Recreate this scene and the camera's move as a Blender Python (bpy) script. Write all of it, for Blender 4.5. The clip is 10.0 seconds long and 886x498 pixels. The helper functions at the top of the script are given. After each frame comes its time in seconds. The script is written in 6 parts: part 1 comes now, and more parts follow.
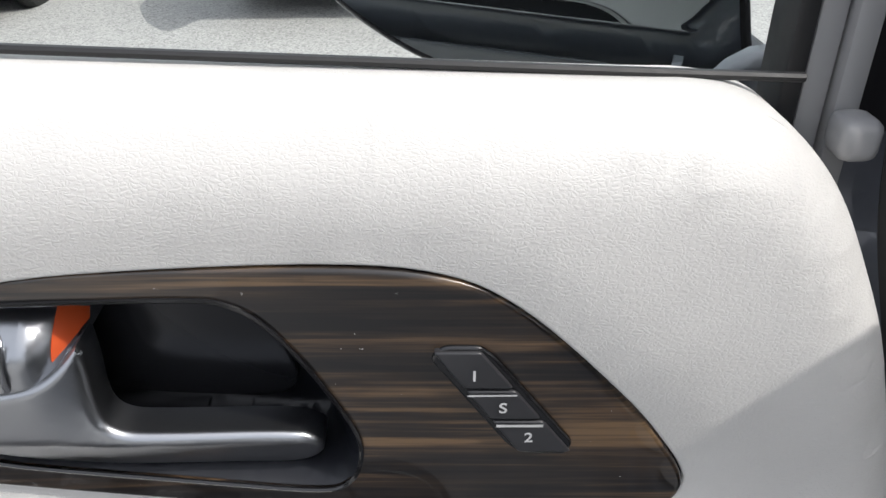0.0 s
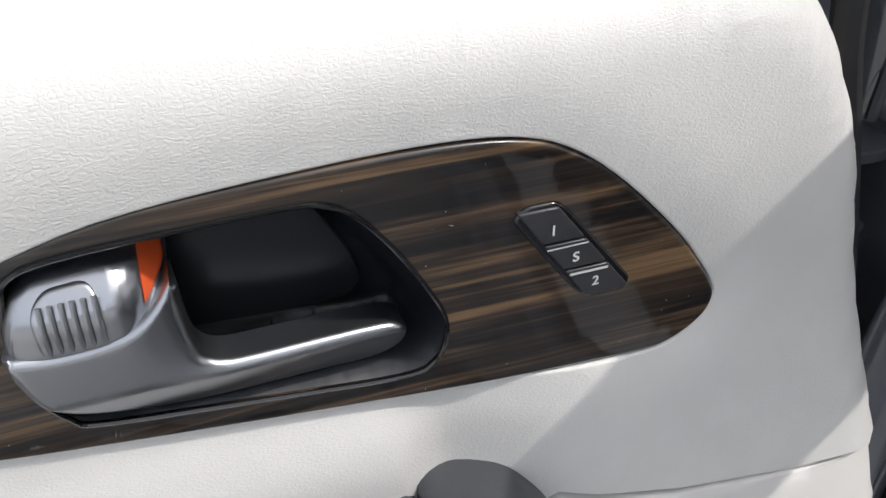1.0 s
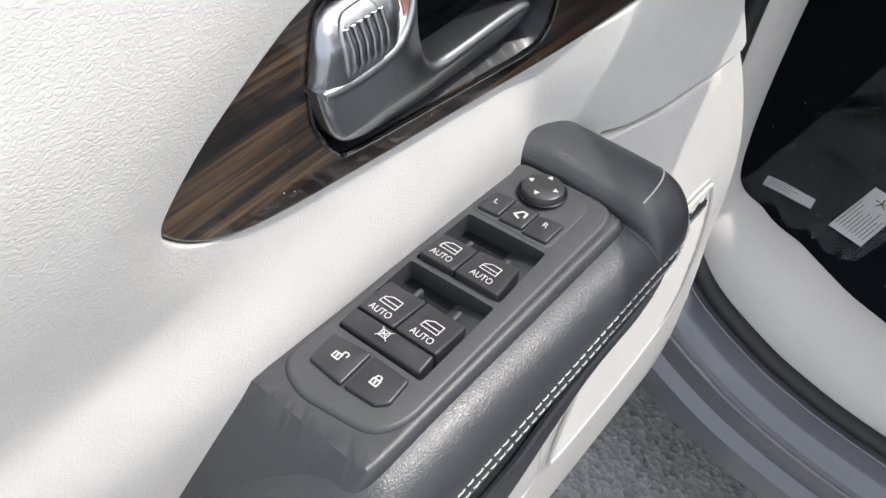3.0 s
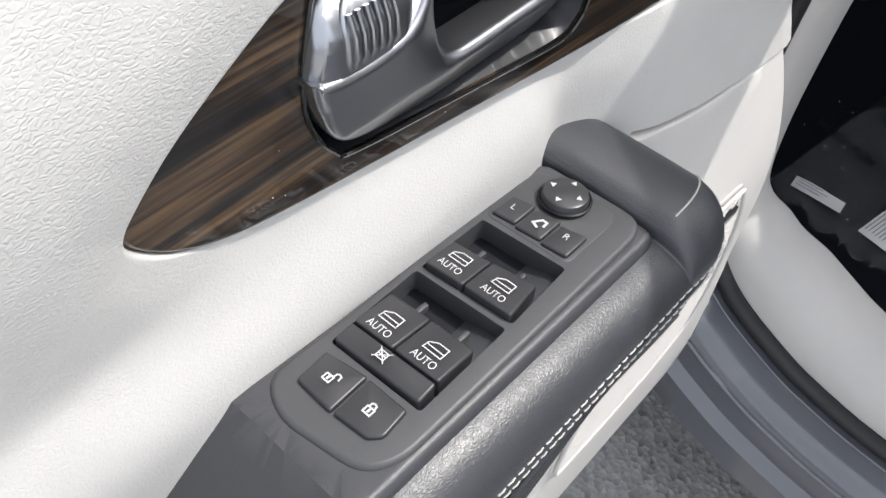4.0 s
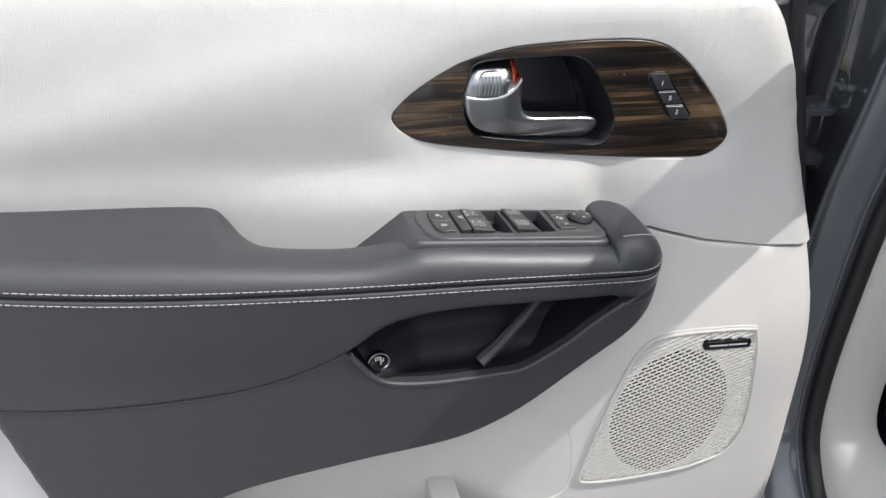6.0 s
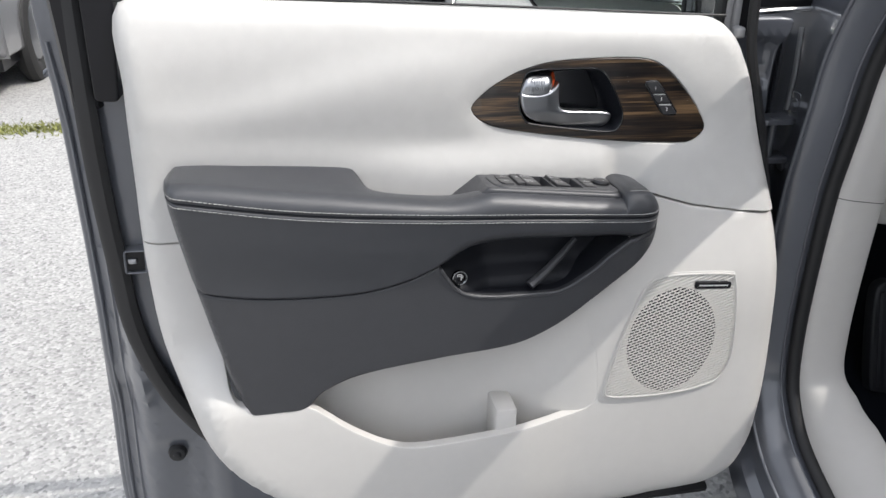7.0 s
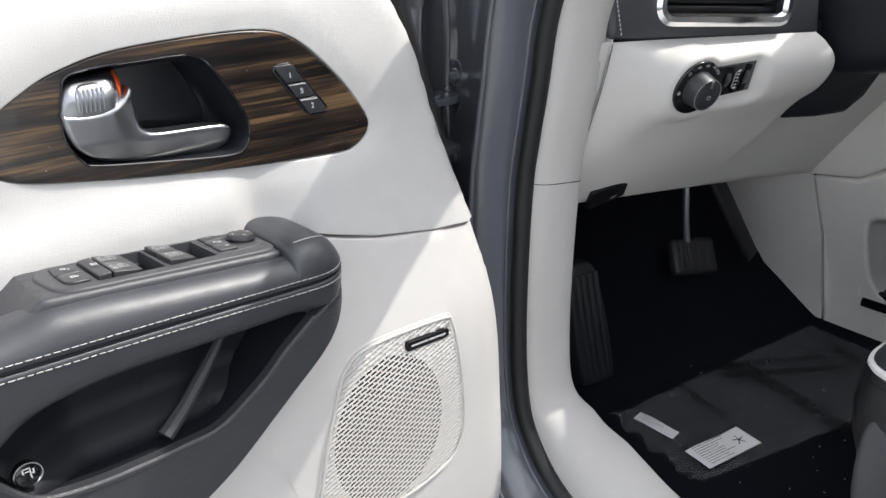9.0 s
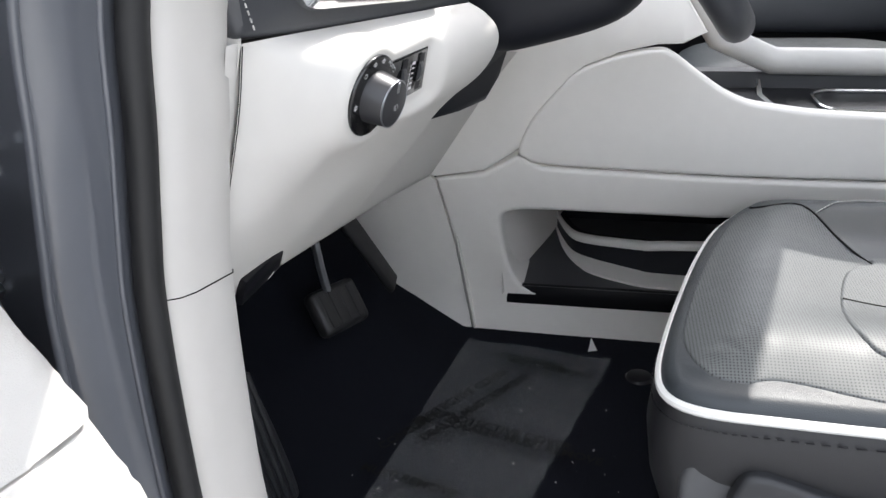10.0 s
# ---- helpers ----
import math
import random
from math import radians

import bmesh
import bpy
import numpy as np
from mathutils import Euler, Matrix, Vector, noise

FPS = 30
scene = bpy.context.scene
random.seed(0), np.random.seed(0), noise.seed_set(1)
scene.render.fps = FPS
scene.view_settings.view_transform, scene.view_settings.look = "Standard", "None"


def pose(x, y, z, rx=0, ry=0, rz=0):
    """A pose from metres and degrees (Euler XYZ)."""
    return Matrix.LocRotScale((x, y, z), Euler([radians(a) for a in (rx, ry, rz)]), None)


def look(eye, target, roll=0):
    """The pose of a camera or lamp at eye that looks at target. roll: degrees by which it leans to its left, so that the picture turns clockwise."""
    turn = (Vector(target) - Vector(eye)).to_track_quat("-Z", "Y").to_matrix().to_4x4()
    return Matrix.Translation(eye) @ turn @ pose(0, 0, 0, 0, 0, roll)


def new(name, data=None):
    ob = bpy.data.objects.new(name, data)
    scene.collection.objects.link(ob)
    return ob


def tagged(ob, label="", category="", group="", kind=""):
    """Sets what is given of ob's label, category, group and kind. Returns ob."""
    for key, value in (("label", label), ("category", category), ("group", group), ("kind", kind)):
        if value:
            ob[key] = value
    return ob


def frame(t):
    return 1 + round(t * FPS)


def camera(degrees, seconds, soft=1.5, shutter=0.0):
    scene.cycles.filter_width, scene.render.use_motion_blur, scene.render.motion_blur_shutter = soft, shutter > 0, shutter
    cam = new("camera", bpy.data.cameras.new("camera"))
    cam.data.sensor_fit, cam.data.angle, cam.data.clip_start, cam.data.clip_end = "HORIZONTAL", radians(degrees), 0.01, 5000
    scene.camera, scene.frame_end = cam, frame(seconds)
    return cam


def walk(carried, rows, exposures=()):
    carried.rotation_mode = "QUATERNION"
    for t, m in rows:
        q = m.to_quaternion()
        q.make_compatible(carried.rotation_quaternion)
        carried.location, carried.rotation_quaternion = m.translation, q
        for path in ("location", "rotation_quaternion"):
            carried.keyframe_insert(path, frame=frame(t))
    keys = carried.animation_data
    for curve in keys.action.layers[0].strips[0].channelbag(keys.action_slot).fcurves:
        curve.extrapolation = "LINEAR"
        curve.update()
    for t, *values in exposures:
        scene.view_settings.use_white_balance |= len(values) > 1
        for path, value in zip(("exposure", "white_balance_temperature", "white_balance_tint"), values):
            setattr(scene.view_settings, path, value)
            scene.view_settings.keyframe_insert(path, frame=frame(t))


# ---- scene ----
cam = camera(58.6, 10.0)
EXPOSURES = ((0.0, 1.10), (2.0, 1.28), (4.0, 1.45), (5.5, 1.3), (7.0, 1.2), (8.4, 1.28), (9.0, 1.58), (9.5, 1.92), (10.0, 2.35))
PATH = [
    (0, (0.002, 0.017, 1.27), (0.067, 1.721, 0.225), -0.3),
    (0.5, (-0.053, -0.009, 1.278), (0.23, 1.636, 0.176), -1.0),
    (1, (-0.106, 0.012, 1.262), (0.401, 1.529, 0.061), -2.2),
    (1.5, (-0.188, 0.01, 1.27), (0.589, 1.334, -0.012), -1.8),
    (2, (-0.272, 0.061, 1.261), (0.665, 1.15, -0.13), -1.9),
    (2.5, (-0.338, 0.063, 1.271), (0.651, 0.919, -0.242), -0.2),
    (4, (-0.308, 0.096, 1.241), (0.6, 0.875, -0.361), 3.1),
    (4.5, (-0.248, 0.067, 1.245), (0.612, 1.055, -0.267), 2.1),
    (5, (-0.261, -0.075, 1.303), (0.484, 1.181, -0.063), 1.7),
    (5.5, (-0.351, -0.257, 1.312), (0.259, 1.238, 0.133), 2.3),
    (5.7, (-0.371, -0.337, 1.339), (0.141, 1.231, 0.207), 1.9),
    (6.8, (-0.492, -0.811, 1.357), (-0.141, 0.965, 0.507), 1.0),
    (7, (-0.524, -0.873, 1.353), (-0.181, 0.909, 0.51), 0.6),
    (7.4, (-0.512, -1.006, 1.366), (-0.188, 0.767, 0.501), 0.1),
    (7.5, (-0.537, -1.004, 1.372), (-0.162, 0.768, 0.523), -0.5),
    (8, (-0.484, -0.925, 1.339), (-0.002, 0.816, 0.481), -1.3),
    (8.5, (-0.409, -0.72, 1.276), (0.322, 0.93, 0.414), -1.3),
    (9, (-0.373, -0.429, 1.233), (0.82, 0.944, 0.402), -0.8),
    (9.2, (-0.327, -0.336, 1.22), (1.046, 0.87, 0.408), -1.0),
    (9.5, (-0.254, -0.232, 1.196), (1.328, 0.688, 0.389), -1.6),
    (9.7, (-0.193, -0.154, 1.172), (1.495, 0.542, 0.356), -2.4),
    (9.8, (-0.156, -0.124, 1.162), (1.57, 0.479, 0.35), -1.6),
    (10, (-0.107, -0.082, 1.148), (1.674, 0.326, 0.335), -2.3),
]
walk(cam, [(t, look(eye, target, roll)) for t, eye, target, roll in PATH], exposures=EXPOSURES)

# ---- light ----
world = bpy.data.worlds.new("sky")
scene.world = world
world.use_nodes = True
wn = world.node_tree
SUN = Vector((-1.0, 0.52, -1.62)).normalized()  # the way the light travels
sky = wn.nodes.new("ShaderNodeTexSky")
sky.sky_type, sky.sun_disc = "NISHITA", False
sky.dust_density, sky.ozone_density, sky.air_density = 4.0, 0.4, 0.8
sky.sun_elevation = math.asin(-SUN.z)
sky.sun_rotation = math.atan2(-SUN.x, -SUN.y)
haze = wn.nodes.new("ShaderNodeHueSaturation")
haze.inputs["Saturation"].default_value = 0.42
wn.links.new(sky.outputs[0], haze.inputs["Color"])
veil = wn.nodes.new("ShaderNodeMix")  # thin bright cloud over the whole sky
veil.data_type = "RGBA"
veil.inputs[0].default_value = 0.6
veil.inputs[7].default_value = (3.9, 4.1, 4.5, 1)
wn.links.new(haze.outputs[0], veil.inputs[6])
wn.links.new(veil.outputs[2], wn.nodes["Background"].inputs[0])
wn.nodes["Background"].inputs[1].default_value = 0.15
sun_data = bpy.data.lights.new("sun", "SUN")
sun_data.energy, sun_data.angle, sun_data.color = 1.25, radians(0.53), (1.0, 0.965, 0.92)
sun = new("sun", sun_data)
sun.matrix_world = look((3.0, -2.0, 5.0), Vector((3.0, -2.0, 5.0)) + SUN)


# ---- materials ----
def mat(name, color, rough=0.5, metal=0.0, coat=0.0, spec=0.5):
    m = bpy.data.materials.new(name)
    m.use_nodes = True
    p = m.node_tree.nodes["Principled BSDF"]
    p.inputs["Base Color"].default_value = (*color, 1)
    p.inputs["Roughness"].default_value = rough
    p.inputs["Metallic"].default_value = metal
    p.inputs["Coat Weight"].default_value = coat
    p.inputs["Coat Roughness"].default_value = 0.10
    p.inputs["Specular IOR Level"].default_value = spec
    return m


def node(m, kind, **inputs):
    n = m.node_tree.nodes.new("ShaderNode" + kind)
    for k, v in inputs.items():
        n.inputs[k.replace("_", " ")].default_value = v
    return n


def link(m, a, b):
    m.node_tree.links.new(a, b)


def place(m, scale=(1, 1, 1)):
    c = m.node_tree.nodes.new("ShaderNodeTexCoord")
    v = m.node_tree.nodes.new("ShaderNodeMapping")
    v.inputs["Scale"].default_value = scale
    link(m, c.outputs["Object"], v.inputs["Vector"])
    return v.outputs[0]


def ramp(m, fac, stops):
    r = m.node_tree.nodes.new("ShaderNodeValToRGB")
    e = r.color_ramp.elements
    while len(e) < len(stops):
        e.new(0.5)
    for el, (pos, col) in zip(e, stops):
        el.position, el.color = pos, (*col, 1)
    link(m, fac, r.inputs[0])
    return r.outputs[0]


def bump(m, height, strength, distance, onto=None):
    b = node(m, "Bump", Strength=strength, Distance=distance)
    link(m, height, b.inputs["Height"])
    if onto is not None:
        link(m, onto, b.inputs["Normal"])
    return b.outputs[0]


def bsdf(m):
    return m.node_tree.nodes["Principled BSDF"]


def mottle(m, color, amount, scale, rough=None):
    """Soft uneven colour and gloss at two sizes."""
    at = place(m)
    n1 = node(m, "TexNoise", Scale=scale, Detail=6.0)
    n2 = node(m, "TexNoise", Scale=scale * 14, Detail=4.0)
    link(m, at, n1.inputs["Vector"]), link(m, at, n2.inputs["Vector"])
    mix = node(m, "Mix", Factor=0.4)
    link(m, n1.outputs[0], mix.inputs[2]), link(m, n2.outputs[0], mix.inputs[3])
    lo, hi = [c * (1 - amount) for c in color], [min(1, c * (1 + amount)) for c in color]
    link(m, ramp(m, mix.outputs[0], [(0.3, lo), (0.7, hi)]), bsdf(m).inputs["Base Color"])
    if rough:
        r = node(m, "MapRange", From_Min=0.3, From_Max=0.7, To_Min=rough[0], To_Max=rough[1])
        link(m, mix.outputs[0], r.inputs[0]), link(m, r.outputs[0], bsdf(m).inputs["Roughness"])
    return mix.outputs[0]


def grained(name, color, rough, cell, strength, amount=0.05, spec=0.5, stretch=(0.55, 1, 1)):
    """Embossed vinyl or leather: soft irregular wrinkles about `cell` metres apart."""
    m = mat(name, color, rough, spec=spec)
    mottle(m, color, amount, 3.0, (rough - 0.05, rough + 0.08))
    at = place(m, stretch)
    crease = node(m, "TexNoise", Scale=0.62 / cell, Detail=1.6, Roughness=0.45, Distortion=0.7)
    link(m, at, crease.inputs["Vector"])
    mid = node(m, "Math")
    mid.operation = "SUBTRACT"
    mid.inputs[1].default_value = 0.5
    link(m, crease.outputs[0], mid.inputs[0])
    ab = node(m, "Math")
    ab.operation = "ABSOLUTE"
    link(m, mid.outputs[0], ab.inputs[0])
    ridge = node(m, "MapRange", From_Min=0.0, From_Max=0.085)
    ridge.interpolation_type = "SMOOTHSTEP"
    link(m, ab.outputs[0], ridge.inputs[0])
    off = node(m, "VectorMath")
    off.operation = "SCALE"
    off.inputs["Scale"].default_value = cell * 1.6
    link(m, crease.outputs["Color"], off.inputs[0])
    add = node(m, "VectorMath")
    link(m, at, add.inputs[0]), link(m, off.outputs[0], add.inputs[1])
    v = node(m, "TexVoronoi", Scale=1 / cell)
    v.feature = "DISTANCE_TO_EDGE"
    link(m, add.outputs[0], v.inputs["Vector"])
    pebble = node(m, "MapRange", From_Min=0.0, From_Max=0.28)
    pebble.interpolation_type = "SMOOTHSTEP"
    link(m, v.outputs["Distance"], pebble.inputs[0])
    both = node(m, "Mix", Factor=0.06)
    link(m, pebble.outputs[0], both.inputs[2]), link(m, ridge.outputs[0], both.inputs[3])
    fine = node(m, "TexNoise", Scale=3.0 / cell, Detail=2.0)
    link(m, at, fine.inputs["Vector"])
    fb = bump(m, fine.outputs[0], strength * 0.3, cell * 0.08)
    link(m, bump(m, both.outputs[0], strength, cell * 0.14, fb), bsdf(m).inputs["Normal"])
    return m


LIGHT = (0.59, 0.578, 0.555)
vinyl = grained("light_vinyl", LIGHT, 0.5, 0.0017, 0.48, 0.05, 0.5, (0.66, 1, 1))
plastic_light = grained("light_plastic", (0.625, 0.607, 0.578), 0.5, 0.0012, 0.25, 0.03)
leather_dark = grained("dark_leather", (0.041, 0.043, 0.049), 0.36, 0.0013, 0.35, 0.1, 0.65)
leather_low = grained("dark_vinyl", (0.046, 0.047, 0.052), 0.40, 0.0018, 0.6, 0.1, 0.55)
# one light plastic; console paled and dash darkened to even out cabin light
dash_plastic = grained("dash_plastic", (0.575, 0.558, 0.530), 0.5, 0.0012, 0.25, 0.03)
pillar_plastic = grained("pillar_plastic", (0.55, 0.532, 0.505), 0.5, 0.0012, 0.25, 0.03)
lit_console_plastic = grained("lit_console_plastic", (0.78, 0.752, 0.712), 0.5, 0.0012, 0.25, 0.03)
plastic_dark = grained("dark_plastic", (0.060, 0.061, 0.065), 0.42, 0.0007, 0.25, 0.08, 0.45)
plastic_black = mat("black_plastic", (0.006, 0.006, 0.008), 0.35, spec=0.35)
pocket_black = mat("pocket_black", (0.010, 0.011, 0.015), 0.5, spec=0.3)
gloss_black = mat("gloss_black", (0.008, 0.008, 0.009), 0.12, coat=0.4)
key_black = mat("key_black", (0.032, 0.032, 0.035), 0.34)
bowl_black = mat("bowl_black", (0.013, 0.014, 0.018), 0.32, spec=0.35)
cover_grey = mat("latch_cover_grey", (0.020, 0.021, 0.024), 0.22, 0.4)
pod_plastic = grained("pod_plastic", (0.048, 0.049, 0.054), 0.38, 0.0009, 0.3, 0.08, 0.5)
foot_rubber = mat("foot_rubber", (0.020, 0.021, 0.024), 0.5)
post_grey = mat("post_grey", (0.26, 0.26, 0.265), 0.45)
groove_grey = mat("groove_grey", (0.55, 0.55, 0.55), 0.3)
satin = mat("satin_silver", (0.38, 0.39, 0.41), 0.30, 1.0)
mirror_mat = mat("mirror_silver", (0.80, 0.83, 0.83), 0.02, 1.0)
chrome = mat("chrome", (0.8, 0.81, 0.82), 0.12, 1.0)
steel = mat("steel", (0.38, 0.39, 0.41), 0.4, 1.0)
rubber = mat("rubber", (0.014, 0.014, 0.015), 0.55)
mottle(rubber, (0.014, 0.014, 0.015), 0.3, 12, (0.45, 0.65))
paint = mat("grey_paint", (0.10, 0.106, 0.122), 0.34, 0.1, coat=1.0)
mottle(paint, (0.10, 0.106, 0.122), 0.04, 5, (0.30, 0.36))
bsdf(paint).inputs["Coat Roughness"].default_value = 0.05
orange = mat("orange", (0.62, 0.09, 0.02), 0.4)
white_ink = mat("white_ink", (0.60, 0.60, 0.60), 0.5)
headliner_mat = mat("headliner_fabric", (0.6, 0.59, 0.57), 0.9)
mottle(headliner_mat, (0.6, 0.59, 0.57), 0.04, 20)
thread = mat("thread", (0.5, 0.49, 0.47), 0.75)
carpet = mat("carpet", (0.010, 0.011, 0.015), 0.95, spec=0.05)
paper_mat = mat("paper", (0.82, 0.82, 0.82), 0.7)
ink = mat("ink", (0.008, 0.008, 0.008), 0.7, spec=0.1)
tyre_mat = mat("tyre", (0.02, 0.02, 0.02), 0.8)
dark_paint = mat("dark_paint", (0.03, 0.032, 0.036), 0.25, 0.2, coat=1.0)
silver_paint = mat("silver_paint", (0.22, 0.22, 0.23), 0.3, 0.5, coat=1.0)


def carpet_nap(m):
    at = place(m)
    n = node(m, "TexNoise", Scale=900.0, Detail=2.0)
    link(m, at, n.inputs["Vector"])
    link(m, bump(m, n.outputs[0], 0.8, 0.002), bsdf(m).inputs["Normal"])


carpet_nap(carpet)


def wood_material():
    m = mat("dark_wood", (0.05, 0.03, 0.02), 0.3, coat=1.0, spec=0.4)
    bsdf(m).inputs["Coat Roughness"].default_value = 0.03
    tilt = place(m, (1.0, 1.0, 1.0))
    rot = node(m, "Mapping")
    rot.inputs["Rotation"].default_value = (0, radians(-5), 0)
    rot.inputs["Scale"].default_value = (3.4, 1.0, 62.0)
    link(m, tilt, rot.inputs["Vector"])
    wide = node(m, "TexNoise", Scale=1.0, Detail=4.5, Roughness=0.6, Distortion=0.5)
    link(m, rot.outputs[0], wide.inputs["Vector"])
    rot2 = node(m, "Mapping")
    rot2.inputs["Rotation"].default_value = (0, radians(-5), 0)
    rot2.inputs["Scale"].default_value = (11.0, 1.0, 400.0)
    link(m, tilt, rot2.inputs["Vector"])
    fine = node(m, "TexNoise", Scale=1.0, Detail=4.0, Distortion=0.4)
    link(m, rot2.outputs[0], fine.inputs["Vector"])
    mix = node(m, "Mix", Factor=0.42)
    link(m, wide.outputs[0], mix.inputs[2]), link(m, fine.outputs[0], mix.inputs[3])
    c = ramp(m, mix.outputs[0], [(0.40, (0.005, 0.004, 0.004)), (0.465, (0.014, 0.010, 0.008)), (0.505, (0.026, 0.017, 0.011)), (0.550, (0.058, 0.036, 0.021)), (0.63, (0.145, 0.090, 0.046))])
    link(m, c, bsdf(m).inputs["Base Color"])
    return m


wood_mat = wood_material()


def glass_material():
    m = bpy.data.materials.new("window_glass")
    m.use_nodes = True
    p = bsdf(m)
    p.inputs["Base Color"].default_value = (0.86, 0.93, 0.9, 1)
    p.inputs["Roughness"].default_value = 0.0
    p.inputs["Transmission Weight"].default_value = 1.0
    p.inputs["IOR"].default_value = 1.05
    return m


glass = glass_material()


def film_material():
    m = bpy.data.materials.new("clear_film")
    m.use_nodes = True
    p = bsdf(m)
    p.inputs["Base Color"].default_value = (0.6, 0.62, 0.65, 1)
    p.inputs["Roughness"].default_value = 0.10
    p.inputs["Specular IOR Level"].default_value = 0.9
    at = place(m)
    wob = node(m, "TexNoise", Scale=18.0, Detail=3.0)
    link(m, at, wob.inputs["Vector"])
    off = node(m, "VectorMath")
    off.operation = "SCALE"
    off.inputs["Scale"].default_value = 0.07
    link(m, wob.outputs["Color"], off.inputs[0])
    add = node(m, "VectorMath")
    link(m, at, add.inputs[0]), link(m, off.outputs[0], add.inputs[1])
    v = node(m, "TexVoronoi", Scale=24.0)
    v.feature = "DISTANCE_TO_EDGE"
    f1 = node(m, "TexVoronoi", Scale=24.0)
    link(m, add.outputs[0], v.inputs["Vector"]), link(m, add.outputs[0], f1.inputs["Vector"])
    a = node(m, "MapRange", From_Min=0.0, From_Max=0.05, To_Min=0.16, To_Max=0.08)
    a.interpolation_type = "SMOOTHSTEP"
    link(m, v.outputs["Distance"], a.inputs[0]), link(m, a.outputs[0], p.inputs["Alpha"])
    link(m, bump(m, f1.outputs["Distance"], 1.0, 0.012), p.inputs["Normal"])
    return m


film_mat = film_material()


def ground_material():
    m = mat("worn_asphalt", (0.3, 0.3, 0.29), 0.85)
    at = place(m)
    big = node(m, "TexNoise", Scale=0.9, Detail=5.0)
    stones = node(m, "TexVoronoi", Scale=95.0)
    fine = node(m, "TexNoise", Scale=60.0, Detail=6.0)
    for n in (big, stones, fine):
        link(m, at, n.inputs["Vector"])
    c = ramp(m, stones.outputs["Color"], [(0.0, (0.18, 0.18, 0.176)), (0.3, (0.34, 0.337, 0.327)), (0.6, (0.40, 0.395, 0.382)), (1.0, (0.54, 0.53, 0.515))])
    mix = node(m, "Mix", Factor=0.5)
    mix.data_type, mix.blend_type = "RGBA", "MULTIPLY"
    link(m, c, mix.inputs[6])
    link(m, ramp(m, big.outputs[0], [(0.3, (0.72, 0.72, 0.72)), (0.7, (1, 1, 1))]), mix.inputs[7])
    link(m, mix.outputs[2], bsdf(m).inputs["Base Color"])
    b1 = bump(m, stones.outputs["Distance"], 0.6, 0.004)
    link(m, bump(m, fine.outputs[0], 0.5, 0.006, b1), bsdf(m).inputs["Normal"])
    return m


ground_mat = ground_material()
grass_mat = mat("grass", (0.20, 0.21, 0.07), 0.8)
mottle(grass_mat, (0.20, 0.21, 0.07), 0.5, 3.0)


leaf_mat = mat("leaves", (0.06, 0.085, 0.03), 0.6)
mottle(leaf_mat, (0.06, 0.085, 0.03), 0.45, 1.5)


# ---- shape tools ----
def mesh_of(name, bm, material, sharp=38):
    bmesh.ops.remove_doubles(bm, verts=bm.verts, dist=1e-6)
    bmesh.ops.recalc_face_normals(bm, faces=bm.faces)
    me = bpy.data.meshes.new(name)
    bm.to_mesh(me)
    bm.free()
    me.materials.append(material)
    me.shade_smooth()
    me.set_sharp_from_angle(angle=radians(sharp))
    return me


def part(name, bm, material, parent, label="", sharp=38):
    ob = new(name, mesh_of(name, bm, material, sharp))
    ob.parent = parent
    if label:
        tagged(ob, label)
    return ob


def single(name, bm, material, label, category, kind="", group="", sharp=38):
    return tagged(new(name, mesh_of(name, bm, material, sharp)), label, category, group, kind)


def thing(name, label, category, at=(0, 0, 0), kind="", group=""):
    ob = new(name)
    ob.empty_display_size = 0.05
    return tagged(ob, label, category, group, kind)


def rounded(points, n=6, closed=True):
    """Catmull-Rom through the points, n steps for each."""
    p = [Vector(q) for q in points]
    out, k = [], len(p)
    for i in range(k if closed else k - 1):
        g = (lambda j: p[j % k]) if closed else (lambda j: p[min(max(j, 0), k - 1)])
        a, b, c, d = g(i - 1), g(i), g(i + 1), g(i + 2)
        for s in range(n):
            t = s / n
            out.append(0.5 * (2 * b + (c - a) * t + (2 * a - 5 * b + 4 * c - d) * t * t + (3 * b - a - 3 * c + d) * t ** 3))
    if not closed:
        out.append(p[-1])
    return out


def filleted(points, r, n=5):
    """A closed polygon with its corners rounded by about r metres."""
    p = [Vector(q) for q in points]
    out, k = [], len(p)
    for i in range(k):
        a, b, c = p[i - 1], p[i], p[(i + 1) % k]
        ra = min(r, (a - b).length * 0.49)
        rc = min(r, (c - b).length * 0.49)
        s, e = b + (a - b).normalized() * ra, b + (c - b).normalized() * rc
        for j in range(n + 1):
            t = j / n
            out.append(s.lerp(b, t).lerp(b.lerp(e, t), t))
    return out


def edge_gap(uv, loops):
    """The distance of each place in uv from the nearest outline."""
    best = np.full(len(uv), 1e9)
    for loop in loops:
        a = np.array([tuple(q)[:2] for q in loop])
        b = np.roll(a, -1, 0)
        for p, q in zip(a, b):
            d = q - p
            t = np.clip(((uv - p) @ d) / max(d @ d, 1e-12), 0, 1)
            best = np.minimum(best, np.hypot(*(uv - p - t[:, None] * d).T))
    return best


DOOR = (Vector((0, 0.26, 0)), Vector((1, 0, 0)), Vector((0, 0, 1)), Vector((0, -1, 0)))


